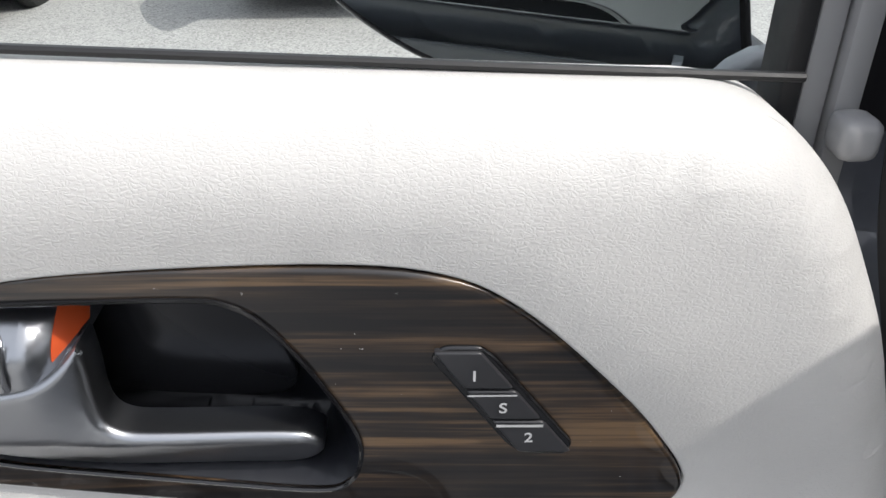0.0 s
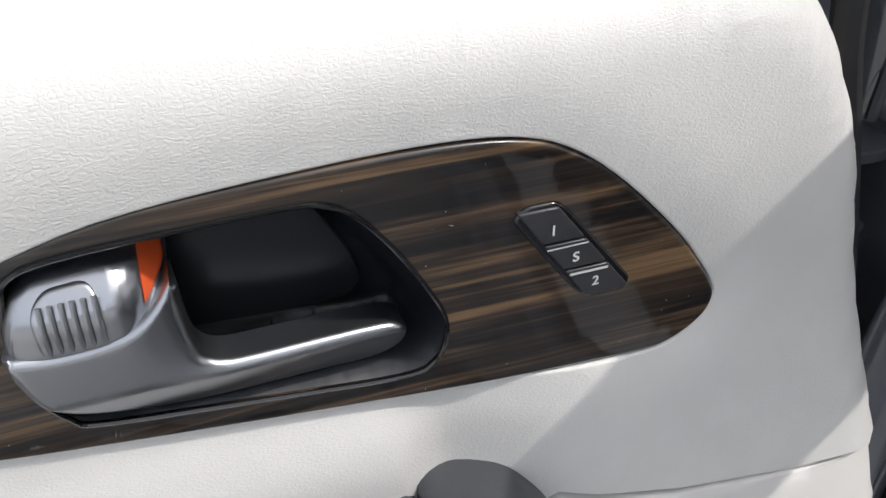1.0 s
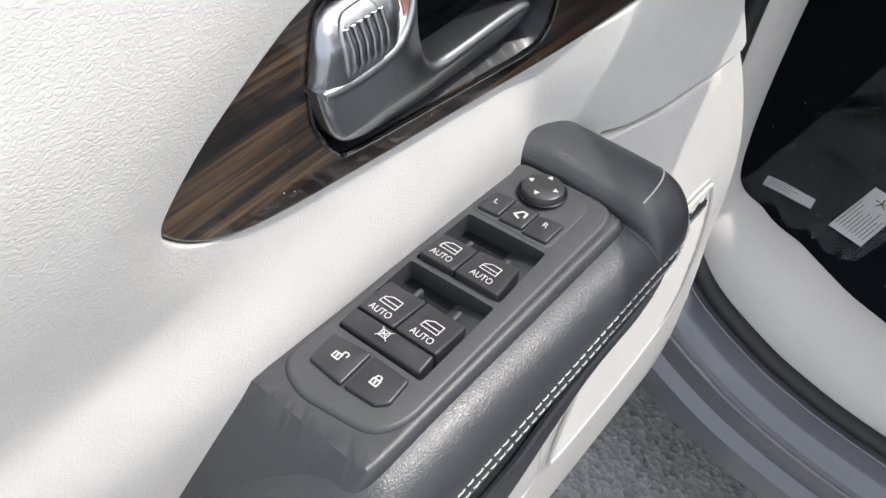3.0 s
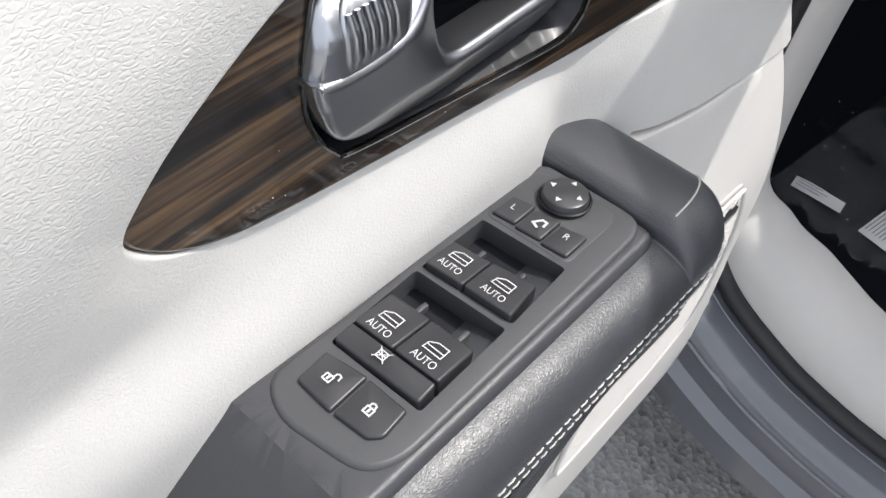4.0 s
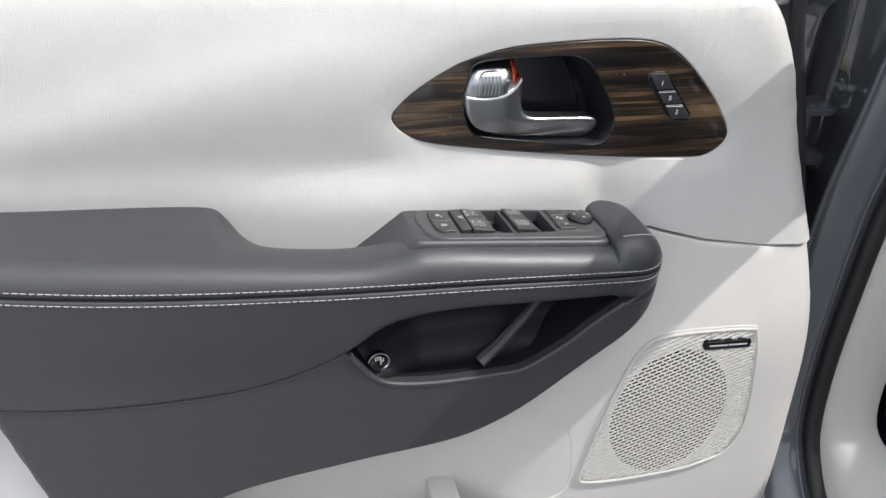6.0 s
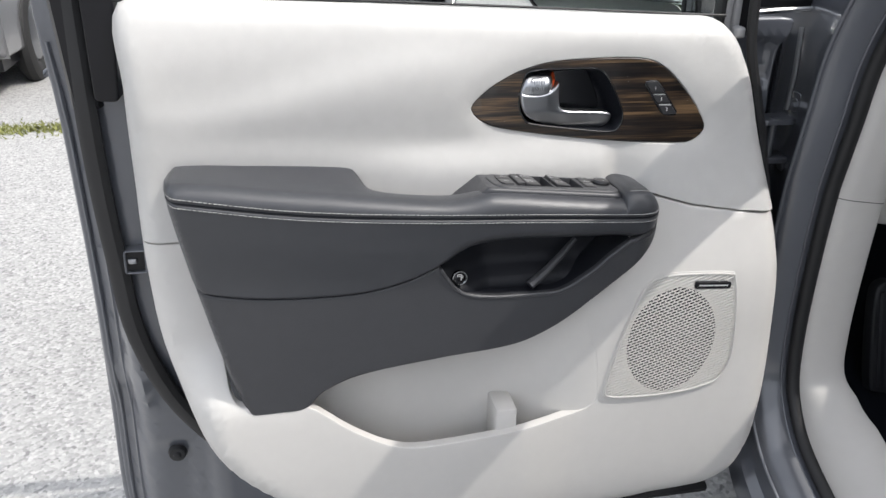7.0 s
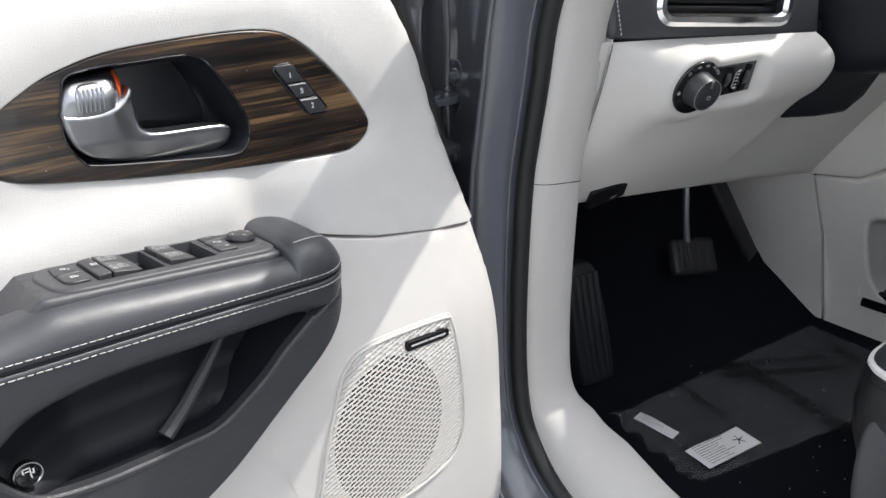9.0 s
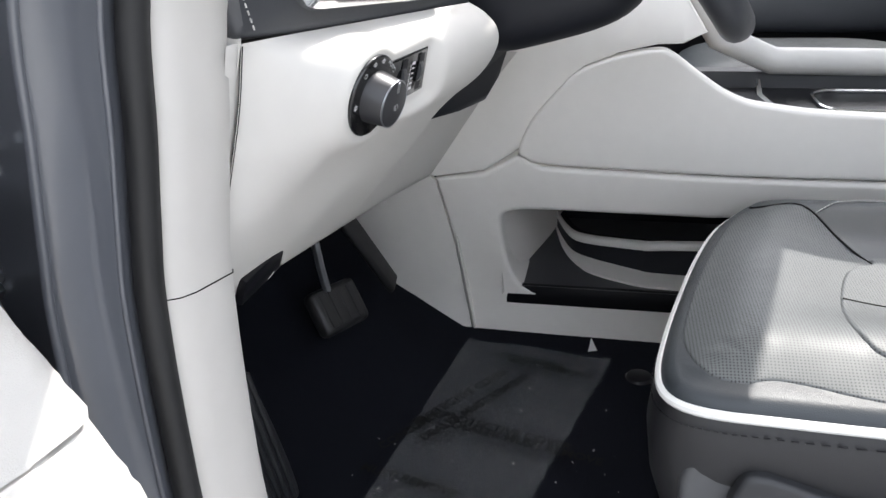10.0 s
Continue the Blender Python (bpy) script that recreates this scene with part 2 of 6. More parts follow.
def panel(outline, frame3, holes=(), height=None, roll=0.0, thick=0.01, cell=0.0, hole_roll=True, rings=True, flat=None):
    """A curved plate in the frame (origin, u, v, outwards): its outline, rounded edges of radius roll, holes, and sides down by thick."""
    bm = bmesh.new()
    loops = [[Vector(q[:2]) for q in outline], *[[Vector(q[:2]) for q in h] for h in holes]]
    edges, sunk = [], set()
    for i, loop in enumerate(loops):
        inward = 1 if i == 0 else -1
        rolled = roll and rings and (i == 0 or hole_roll)
        steps = [roll * k for k in (0, 0.06, 0.2, 0.42, 0.7, 1.0)] if rolled else [0.0]
        rows = [[bm.verts.new((q[0], q[1], 0)) for q in (shrink(loop, d * inward) if d else loop)] for d in steps]
        if thick:
            rows.insert(0, [bm.verts.new((q[0], q[1], 0)) for q in loop])
            sunk.update(rows[0])
        for a, b in zip(rows, rows[1:]):
            for k in range(len(a)):
                bm.faces.new((a[k - 1], a[k], b[k], b[k - 1]))
        edges += [bm.edges.get((rows[-1][k - 1], rows[-1][k])) or bm.edges.new((rows[-1][k - 1], rows[-1][k])) for k in range(len(loop))]
    before = set(bm.faces)
    bmesh.ops.triangle_fill(bm, use_beauty=True, edges=edges)
    if cell:
        fill = [f for f in bm.faces if f not in before]
        co = np.array([v.co[:2] for f in fill for v in f.verts])
        for axis in (0, 1):
            lo, hi = co[:, axis].min(), co[:, axis].max()
            for s in np.arange(math.ceil(lo / cell) * cell + cell * 0.013, hi, cell):
                no, pt = [0, 0, 0], [0, 0, 0]
                no[axis], pt[axis] = 1, s
                live = [f for f in bm.faces if f not in before]
                geom = {g for f in live for g in (*f.verts, *f.edges, f)}
                bmesh.ops.bisect_plane(bm, geom=list(geom), plane_co=pt, plane_no=no)
    uv = np.array([v.co[:2] for v in bm.verts])
    gap = edge_gap(uv, loops if hole_roll else loops[:1])
    o, u, v3, w = frame3
    for v, g in zip(bm.verts, gap):
        x, y = v.co[0], v.co[1]
        h = height(x, y) if height else 0.0
        if roll and g < roll and not (flat and flat(x, y)):
            h -= roll * (1 - math.sqrt(max(0.0, 1 - (1 - g / roll) ** 2)))
        if v in sunk:
            h -= thick
        v.co = o + u * x + v3 * y + w * h
    return bm


def shrink(loop, d):
    """The loop moved inwards by d."""
    p = [Vector(q[:2]) for q in loop]
    area = sum(a.x * b.y - b.x * a.y for a, b in zip(p, p[1:] + p[:1]))
    s = 1 if area > 0 else -1
    out = []
    for i, q in enumerate(p):
        t = (p[(i + 1) % len(p)] - p[i - 1]).normalized()
        out.append(q + Vector((-t.y, t.x)) * d * s)
    return out


def loft(rows, closed=False, cap=False):
    """Faces between rows of places, all rows of one length."""
    bm = bmesh.new()
    grid = [[bm.verts.new(p) for p in r] for r in rows]
    n = len(grid[0])
    for a, b in zip(grid, grid[1:]):
        for i in range(n if closed else n - 1):
            j = (i + 1) % n
            bm.faces.new((a[i], a[j], b[j], b[i]))
    if cap and closed:
        bm.faces.new(grid[0]), bm.faces.new(grid[-1])
    return bm


def tube(path, radius, sides=8, closed=False, cap=True, squash=1.0):
    """A round bar along a path; radius may be a list."""
    p = [Vector(q) for q in path]
    k = len(p)
    rows, up = [], Vector((0.13, 0.21, 0.97)).normalized()
    for i in range(k):
        d = (p[(i + 1) % k] - p[i - 1]) if closed else (p[min(i + 1, k - 1)] - p[max(i - 1, 0)])
        d.normalize()
        a = up - d * up.dot(d)
        if a.length < 0.2:
            a = d.orthogonal()
        a.normalize()
        up = a
        b = d.cross(a)
        r = radius[i] if isinstance(radius, (list, tuple)) else radius
        rows.append([p[i] + a * math.cos(t) * r + b * math.sin(t) * r * squash for t in [2 * math.pi * j / sides for j in range(sides)]])
    if closed:
        rows.append(rows[0])
    return loft(rows, True, cap and not closed)


def join(*bms):
    """One bmesh out of several."""
    out = bmesh.new()
    for bm in bms:
        me = bpy.data.meshes.new("tmp")
        bm.to_mesh(me)
        bm.free()
        out.from_mesh(me)
        bpy.data.meshes.remove(me)
    return out


def box(lo, hi, bevel=0.0, m=None, segments=2):
    bm = bmesh.new()
    bmesh.ops.create_cube(bm, size=1.0)
    for v in bm.verts:
        v.co = Vector([lo[i] + (hi[i] - lo[i]) * (v.co[i] + 0.5) for i in range(3)])
    if bevel:
        bmesh.ops.bevel(bm, geom=bm.edges[:], offset=bevel, segments=segments, profile=0.5, affect="EDGES", clamp_overlap=True)
    if m is not None:
        bm.transform(m)
    return bm


def drum(centre, axis, r0, r1, depth, sides=32, bevel=0.0):
    """A turned part along axis: radius r0 at its foot, r1 at its top."""
    q = Vector(axis).normalized().to_track_quat("Z", "Y").to_matrix().to_4x4()
    prof = [(0, 0), (r0, 0), (r1, depth - bevel), (r1 - bevel * 0.35, depth - bevel * 0.3), (r1 - bevel, depth), (0, depth)]
    rows = []
    for r, z in prof:
        rows.append([Vector((max(r, 1e-5) * math.cos(t), max(r, 1e-5) * math.sin(t), z)) for t in [2 * math.pi * j / sides for j in range(sides)]])
    bm = loft(rows, True)
    bm.transform(Matrix.Translation(centre) @ q)
    return bm


def words(body, size, frame3, u, v, parent, material, name="lettering", lift=0.0004, turn=0.0, squeeze=1.0, bold=0.0):
    """Flat lettering, centred on (u, v) of the frame."""
    cu = bpy.data.curves.new(name, "FONT")
    cu.body, cu.size, cu.align_x, cu.align_y, cu.offset = body, size, "CENTER", "CENTER", bold
    tmp = bpy.data.objects.new(name, cu)
    me = bpy.data.meshes.new_from_object(tmp)
    bpy.data.objects.remove(tmp)
    o, a, b, w = frame3
    ca, sa = math.cos(turn), math.sin(turn)
    for vert in me.vertices:
        x, y = vert.co[0] * squeeze, vert.co[1]
        vert.co = o + a * (u + x * ca - y * sa) + b * (v + x * sa + y * ca) + w * lift
    me.materials.clear()
    me.materials.append(material)
    ob = new(name, me)
    ob.parent = parent
    return ob


def strokes(lines, width, frame3, lift=0.0005):
    """Flat bars along 2D lines of the frame, in one mesh."""
    bm = bmesh.new()
    o, a, b, w = frame3
    for line in lines:
        for p, q in zip(line, line[1:]):
            p, q = Vector(p), Vector(q)
            d = (q - p)
            if d.length < 1e-7:
                continue
            d.normalize()
            n = Vector((-d.y, d.x)) * width / 2
            e = d * width * 0.4
            vs = [bm.verts.new(o + a * c.x + b * c.y + w * lift) for c in (p - e + n, p - e - n, q + e - n, q + e + n)]
            bm.faces.new(vs)
    return bm


def step(x, a, b):
    t = min(max((x - a) / (b - a), 0.0), 1.0)
    return t * t * (3 - 2 * t)


def table(x, xs, ys):
    return float(np.interp(x, xs, ys))


def soft_table(xs, ys):
    """A smooth curve through the given places."""
    m = [(ys[min(i + 1, len(xs) - 1)] - ys[max(i - 1, 0)]) / (xs[min(i + 1, len(xs) - 1)] - xs[max(i - 1, 0)]) for i in range(len(xs))]

    def value(x):
        if x <= xs[0]:
            return ys[0]
        if x >= xs[-1]:
            return ys[-1]
        i = next(k for k in range(len(xs) - 1) if x <= xs[k + 1])
        h = xs[i + 1] - xs[i]
        t = (x - xs[i]) / h
        return ys[i] * (2 * t ** 3 - 3 * t * t + 1) + m[i] * h * (t ** 3 - 2 * t * t + t) + ys[i + 1] * (3 * t * t - 2 * t ** 3) + m[i + 1] * h * (t ** 3 - t * t)
    return value


# ---- the open front door ----
door = thing("driver_door", "open grey car door with light vinyl trim and dark armrest", "car door")
def inside(p, loop):
    x, z = p
    a, b = loop, np.roll(loop, -1, 0)
    hit = ((a[:, 1] > z) != (b[:, 1] > z)) & (x < (b[:, 0] - a[:, 0]) * (z - a[:, 1]) / (b[:, 1] - a[:, 1] + 1e-15) + a[:, 0])
    return hit.sum() % 2 == 1


def loop_gap(p, loop):
    p = np.array(p)
    d = np.roll(loop, -1, 0) - loop
    t = np.clip(((p - loop) * d).sum(1) / np.maximum((d ** 2).sum(1), 1e-12), 0, 1)
    return float(np.hypot(*(p - loop - t[:, None] * d).T).min())


RIM = [(-0.752, 1.200), (-0.636, 1.204), (-0.43, 1.196), (-0.161, 1.181), (0.06, 1.1705), (0.108, 1.1685), (0.130, 1.163), (0.146, 1.152), (0.162, 1.134), (0.177, 1.106), (0.199, 1.055), (0.231, 0.956), (0.262, 0.85), (0.275, 0.762), (0.288, 0.586), (0.284, 0.452), (0.26, 0.348), (0.215, 0.305), (0.17, 0.293), (-0.011, 0.275), (-0.196, 0.271), (-0.351, 0.283), (-0.464, 0.314), (-0.569, 0.382), (-0.656, 0.464), (-0.722, 0.574), (-0.755, 0.684), (-0.766, 0.835), (-0.764, 0.962), (-0.758, 1.087)]
RIM_FINE = rounded(RIM, 5)
RIM_A = np.array([tuple(q) for q in RIM_FINE])
RIM_D = np.roll(RIM_A, -1, 0) - RIM_A
LEFT_Y = soft_table([0.29, 0.6, 0.8, 0.93, 1.0, 1.08, 1.15, 1.22], [0.22, 0.235, 0.255, 0.266, 0.261, 0.254, 0.260, 0.284])
RIGHT_Y = soft_table([0.27, 0.35, 0.45, 0.6, 0.75, 0.865, 0.93, 1.0, 1.08, 1.15, 1.22], [0.208, 0.192, 0.187, 0.19, 0.196, 0.226, 0.240, 0.2485, 0.248, 0.258, 0.284])
LIP_Y = soft_table([0.27, 0.33, 0.45, 0.55, 0.65], [0.205, 0.178, 0.166, 0.166, 0.172])


def rim_gap(x, z):
    p = np.array((x, z))
    t = np.clip(((p - RIM_A) * RIM_D).sum(1) / np.maximum((RIM_D ** 2).sum(1), 1e-12), 0, 1)
    return float(np.hypot(*(p - RIM_A - t[:, None] * RIM_D).T).min())


def rim_roll(x, z, r, deep):
    g = rim_gap(x, z)
    return deep * (1 - math.sqrt(max(0.0, 1 - (1 - g / r) ** 2))) if g < r else 0.0


def wave(x, z):
    """The long soft fold that runs from the rear edge up to the handle."""
    line = 1.055 + 0.075 * step(x, -0.70, -0.30)
    fade = step(x, -0.75, -0.68) * (1 - step(x, -0.36, -0.16))
    low = 1.000 - 0.02 * step(x, -0.70, -0.30)
    ripple = 0.005 * step(x, -0.76, -0.66) * (1 - step(x, -0.30, -0.10)) * (1 / (1 + math.exp(-(z - low) / 0.009)) - 0.5) * math.exp(-((z - low) / 0.05) ** 2)
    return ripple + 0.009 * fade * (1 / (1 + math.exp(-(z - line) / 0.011)) - 0.5) * math.exp(-((z - line) / 0.08) ** 2)


def upper_y(x, z):
    y = LEFT_Y(z) + (RIGHT_Y(z) - LEFT_Y(z)) * step(x, -0.06, 0.06)
    tuck = 0.0035 * math.exp(-(loop_gap((x, z), WOOD_LOOP) / 0.013) ** 2) if -0.3 < x < 0.15 and 0.94 < z < 1.15 else 0.0
    flare = 0.017 * (1 - step(z, 0.940, 1.0)) * step(x, -0.52, -0.25) * (1 - step(x, -0.06, -0.02))  # swells towards the switch pod
    return y + rim_roll(x, z, 0.03, 0.03) + wave(x, z) + tuck - flare


CREASE_X = soft_table([0.56, 0.60, 0.68, 0.775, 0.835, 0.878], [0.235, 0.222, 0.210, 0.197, 0.188, 0.170])


def lower_y(x, z):
    right = RIGHT_Y(z)
    left = LIP_Y(z) + (LEFT_Y(z) - LIP_Y(z)) * (1 - step(x, -0.745, -0.67) * (1 - step(z, 0.59, 0.70))) * step(z, 0.40, 0.66)
    fold = 0.09 * max(0.0, x - CREASE_X(z)) * step(z, 0.42, 0.56)
    return left + (right - left) * step(x, -0.20, -0.06) + rim_roll(x, z, 0.03, 0.03) + fold


upper_outline = [*[q for q in RIM_FINE[: len(RIM_FINE) * 2 // 3] if q[1] > 0.862], (0.2592, 0.8575), (0.188, 0.865), (0.10, 0.881), (0.03, 0.901), (-0.03, 0.86), (-0.68, 0.8572), (-0.766, 0.8572), *[q for q in RIM_FINE[len(RIM_FINE) * 2 // 3:] if q[1] > 0.862]]
lower_outline = [(-0.766, 0.8572), (-0.68, 0.8572), (-0.03, 0.857), (0.03, 0.898), (0.10, 0.878), (0.188, 0.863), (0.2605, 0.855), *[q for q in RIM_FINE if q[1] < 0.851]]
map_opening = rounded([(-0.688, 0.845), (-0.678, 0.78), (-0.667, 0.70), (-0.659, 0.65), (-0.652, 0.624), (-0.638, 0.610), (-0.601, 0.606), (-0.555, 0.605), (-0.530, 0.598), (-0.505, 0.578), (-0.479, 0.556), (-0.45, 0.535), (-0.41, 0.512), (-0.369, 0.5010), (-0.317, 0.5015), (-0.242, 0.507), (-0.166, 0.515), (-0.09, 0.521), (-0.060, 0.530), (-0.046, 0.556), (-0.055, 0.64), (-0.095, 0.72), (-0.105, 0.76), (-0.075, 0.80), (-0.05, 0.845), (-0.2, 0.847), (-0.5, 0.847)], 4)


WOOD = [(-0.265, 1.047), (-0.259, 1.058), (-0.239, 1.076), (-0.206, 1.095), (-0.185, 1.103), (-0.147, 1.112), (-0.094, 1.1155), (-0.024, 1.116), (0.011, 1.112), (0.034, 1.102), (0.058, 1.082), (0.088, 1.049), (0.104, 1.0265), (0.1115, 1.014), (0.1145, 1.005), (0.1120, 0.9955), (0.104, 0.987), (0.093, 0.981), (0.078, 0.9785), (0.03, 0.9805), (-0.031, 0.985), (-0.109, 0.994), (-0.181, 1.005), (-0.226, 1.014), (-0.248, 1.024), (-0.261, 1.036)]
wood_line = rounded(WOOD, 4)
WOOD_LOOP = np.array([tuple(q) for q in wood_line])


def on_door(y_of):
    return lambda x, z: 0.26 - y_of(x, z)


joined = lambda x, z: (x < -0.67 and abs(z - 0.8572) < 0.004) or (-0.115 < x < -0.03 and 0.545 < z < 0.85)  # no open joint behind the armrest
part("upper_trim", panel(upper_outline, DOOR, [wood_line], on_door(upper_y), roll=0.0016, thick=0.02, cell=0.0127, flat=joined), vinyl, door, "light grey grained vinyl upper door trim")
part("lower_trim", panel(lower_outline, DOOR, [map_opening], on_door(lower_y), roll=0.0016, thick=0.014, cell=0.018, flat=joined), plastic_light, door, "light grey moulded plastic lower trim")

# map pocket behind the lower lip
back_line = [(-0.62, 0.40), (-0.62, 0.72), (-0.3, 0.76), (-0.1, 0.76), (-0.04, 0.70), (-0.034, 0.54), (-0.034, 0.40)]
part("pocket_back", panel(back_line, DOOR, (), lambda x, z: 0.26 - (RIGHT_Y(z) + 0.0004 + 0.049 * step(-x, 0.05, 0.24)), thick=0.004, cell=0.02), plastic_light, door)
part("pocket_floor", box((-0.60, 0.185, 0.432), (-0.10, 0.24, 0.44)), plastic_light, door)
part("pocket_divider", box((-0.228, 0.178, 0.44), (-0.190, 0.245, 0.548), 0.006), plastic_light, door)

# ---- dark armrest ----
Z_TOP = soft_table([-0.712, -0.70, -0.65, -0.6, -0.54, -0.45, -0.39, -0.34, -0.305, -0.28, -0.25, -0.15, -0.06, -0.050, -0.047, -0.0458, -0.0446, -0.0430, -0.038, -0.030, -0.012, 0.004, 0.017, 0.025, 0.029], [0.972, 0.984, 0.9815, 0.974, 0.965, 0.953, 0.945, 0.9395, 0.938, 0.9405, 0.9450, 0.9342, 0.9240, 0.9230, 0.9227, 0.923, 0.927, 0.9300, 0.9328, 0.9338, 0.9325, 0.9265, 0.912, 0.898, 0.885])
Z_STITCH = soft_table([-0.72, -0.54, -0.36, -0.18, -0.06, 0.03], [0.968, 0.936, 0.918, 0.907, 0.899, 0.894])
Z_FOOT = soft_table([-0.72, -0.65, -0.58, -0.54, -0.51, -0.452, -0.325, -0.206, -0.144, -0.089, -0.03, 0.018, 0.029], [0.60, 0.596, 0.596, 0.600, 0.628, 0.652, 0.670, 0.683, 0.708, 0.747, 0.80, 0.857, 0.875])
SEAM = [tuple(q) for q in rounded([(-0.692, 0.822), (-0.645, 0.809), (-0.599, 0.801), (-0.55, 0.797), (-0.50, 0.7955), (-0.45, 0.797), (-0.41, 0.803), (-0.37, 0.815), (-0.331, 0.834)], 4, False)]
LIP = [tuple(q) for q in rounded([(-0.331, 0.834), (-0.308, 0.797), (-0.286, 0.780), (-0.25, 0.773), (-0.215, 0.771), (-0.165, 0.771), (-0.13, 0.775), (-0.086, 0.804), (-0.06, 0.832), (-0.03, 0.8585)], 5, False)]
BROW = [tuple(q) for q in rounded([(-0.030, 0.8600), (-0.06, 0.8605), (-0.132, 0.863), (-0.20, 0.866), (-0.25, 0.864), (-0.295, 0.854), (-0.331, 0.836)], 5, False)]


X_REAR = soft_table([0.595, 0.63, 0.666, 0.787, 0.841, 0.93, 0.97], [-0.640, -0.650, -0.660, -0.685, -0.695, -0.709, -0.713])


def end_fade(x, z=0.98):
    if x > -0.03:
        return max(0.0, 1 - ((x + 0.03) / 0.0595) ** 2.5) ** (1 / 2.5)
    g = x - X_REAR(z)
    if g < 0.023:
        return math.sqrt(max(0.0, 1 - ((0.023 - g) / 0.0235) ** 2))
    return 1.0


def arm_y(x, z):
    """The outer face of the armrest, below its top roll."""
    zs, zt = Z_STITCH(x), Z_TOP(x) - 0.002
    if z >= zs:
        k = min(1.0, (z - zs) / max(zt - zs, 1e-4))
        y = 0.180 - 0.030 * max(0.0, 1 - k ** 2.2) ** (1 / 2.2)
    else:
        t = zs - z
        y = 0.15 + 0.003 * step(t, 0, 0.04) + 0.010 * step(t, 0.03, 0.13)
    y += 0.0022 * math.exp(-((z - zs) / 0.0022) ** 2)
    return 0.245 - (0.245 - y) * end_fade(x, z)


Z_CONTACT = soft_table([-0.712, -0.70, -0.6, -0.475, -0.452, -0.444, -0.434, -0.424, -0.410, -0.390, -0.36, -0.316, -0.245, -0.050, -0.047, -0.0458, -0.0446, -0.0430, -0.038, -0.030, -0.012, 0.004, 0.017, 0.025, 0.029], [0.966, 0.977, 0.9735, 0.9655, 0.9625, 0.958, 0.942, 0.924, 0.910, 0.899, 0.891, 0.886, 0.892, 0.892, 0.892, 0.893, 0.921, 0.9255, 0.9285, 0.9292, 0.9275, 0.9215, 0.908, 0.896, 0.885])


def arm_top(x):
    zt, zc, zs, e = Z_TOP(x), Z_CONTACT(x), Z_STITCH(x), end_fade(x)
    row = [(0.290, zc - 0.004)]
    for k in range(9):
        t = k / 8
        y = 0.266 - 0.086 * t
        row.append((0.245 - (0.245 - y) * e if y < 0.245 else y, zc + (zt - 0.002 - zc) * math.sin(t * math.pi / 2)))
    for k in range(1, 15):
        t = k / 14 * math.pi / 2
        z = zs + (zt - 0.002 - zs) * math.cos(t)
        row.append((arm_y(x, z), z))
    row.append((row[-1][0] + 0.006, zs - 0.0005))
    return row


XS = sorted([*np.linspace(-0.7125, 0.029, 190), -0.047, -0.0464, -0.0458, -0.0452, -0.0446, -0.0438, -0.0430, -0.0415])
armrest = part("armrest", loft([[Vector((x, y, z)) for y, z in arm_top(x)] for x in XS]), leather_dark, door, "dark grey leather armrest with double white stitching", sharp=60)
XF = np.linspace(-0.7120, 0.0285, 120)
upper_face = [*[(x, Z_STITCH(x) - 0.0006) for x in XF], (0.0285, 0.8850), (0.010, 0.8705), *BROW, *[(x, z + 0.0012) for x, z in SEAM[::-1]], *[(X_REAR(z), z) for z in np.linspace(0.827, 0.955, 16)]]
lower_face = [*[(x, z - 0.0008) for x, z in SEAM], *LIP[1:], (0.010, 0.8685), (0.0285, 0.8825), *[(x, Z_FOOT(x)) for x in XF[::-1] if -0.632 < x < 0.024], *[(X_REAR(z), z) for z in np.linspace(0.604, 0.817, 22)]]
BROW_Z = soft_table([q[0] for q in BROW[::-1]], [q[1] for q in BROW[::-1]])


def tuck_under(x, z):
    """The face turns in under its lower edge over the hand pocket."""
    along = step(x, -0.33, -0.27) * (1 - step(x, -0.05, -0.01))
    return 0.020 * along * (1 - step(z - BROW_Z(x), -0.002, 0.022)) ** 2


part("armrest_face", panel(upper_face, DOOR, (), lambda x, z: 0.26 - arm_y(x, z) - tuck_under(x, z), roll=0.005, thick=0.05, cell=0.008), leather_dark, door, "dark grey leather upper armrest panel", sharp=60)
set_back = lambda x: 0.004 * (1 - step(x, -0.09, 0.0))
part("armrest_skirt", panel(lower_face, DOOR, (), lambda x, z: 0.26 - arm_y(x, z) - set_back(x), roll=0.004, thick=0.010, cell=0.008), leather_low, door, "dark grey grained lower armrest panel", sharp=60)
HAND_POCKET = np.array([*LIP, *BROW[1:-1]])
pull_line = [tuple(q) for q in HAND_POCKET]
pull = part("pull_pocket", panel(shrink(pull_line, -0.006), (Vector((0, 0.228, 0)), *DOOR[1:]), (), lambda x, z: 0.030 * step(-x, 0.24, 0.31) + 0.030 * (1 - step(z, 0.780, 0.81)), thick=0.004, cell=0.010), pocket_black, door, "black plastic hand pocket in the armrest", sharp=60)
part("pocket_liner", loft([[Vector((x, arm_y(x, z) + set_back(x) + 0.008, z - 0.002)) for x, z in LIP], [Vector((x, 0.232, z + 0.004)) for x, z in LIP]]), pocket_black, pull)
part("pocket_rib", tube([Vector(q) for q in ((-0.100, 0.216, 0.840), (-0.125, 0.206, 0.818), (-0.155, 0.194, 0.795), (-0.180, 0.186, 0.778))], [0.004, 0.006, 0.007, 0.008], 8), plastic_dark, pull, "dark grey corner of the hand pocket")
lip_pts = [Vector((q[0], arm_y(q[0], q[1]) + 0.0015 + set_back(q[0]), q[1])) for q in LIP[1:]]
part("pocket_lip", tube(lip_pts, 0.0035, 8), leather_low, door)


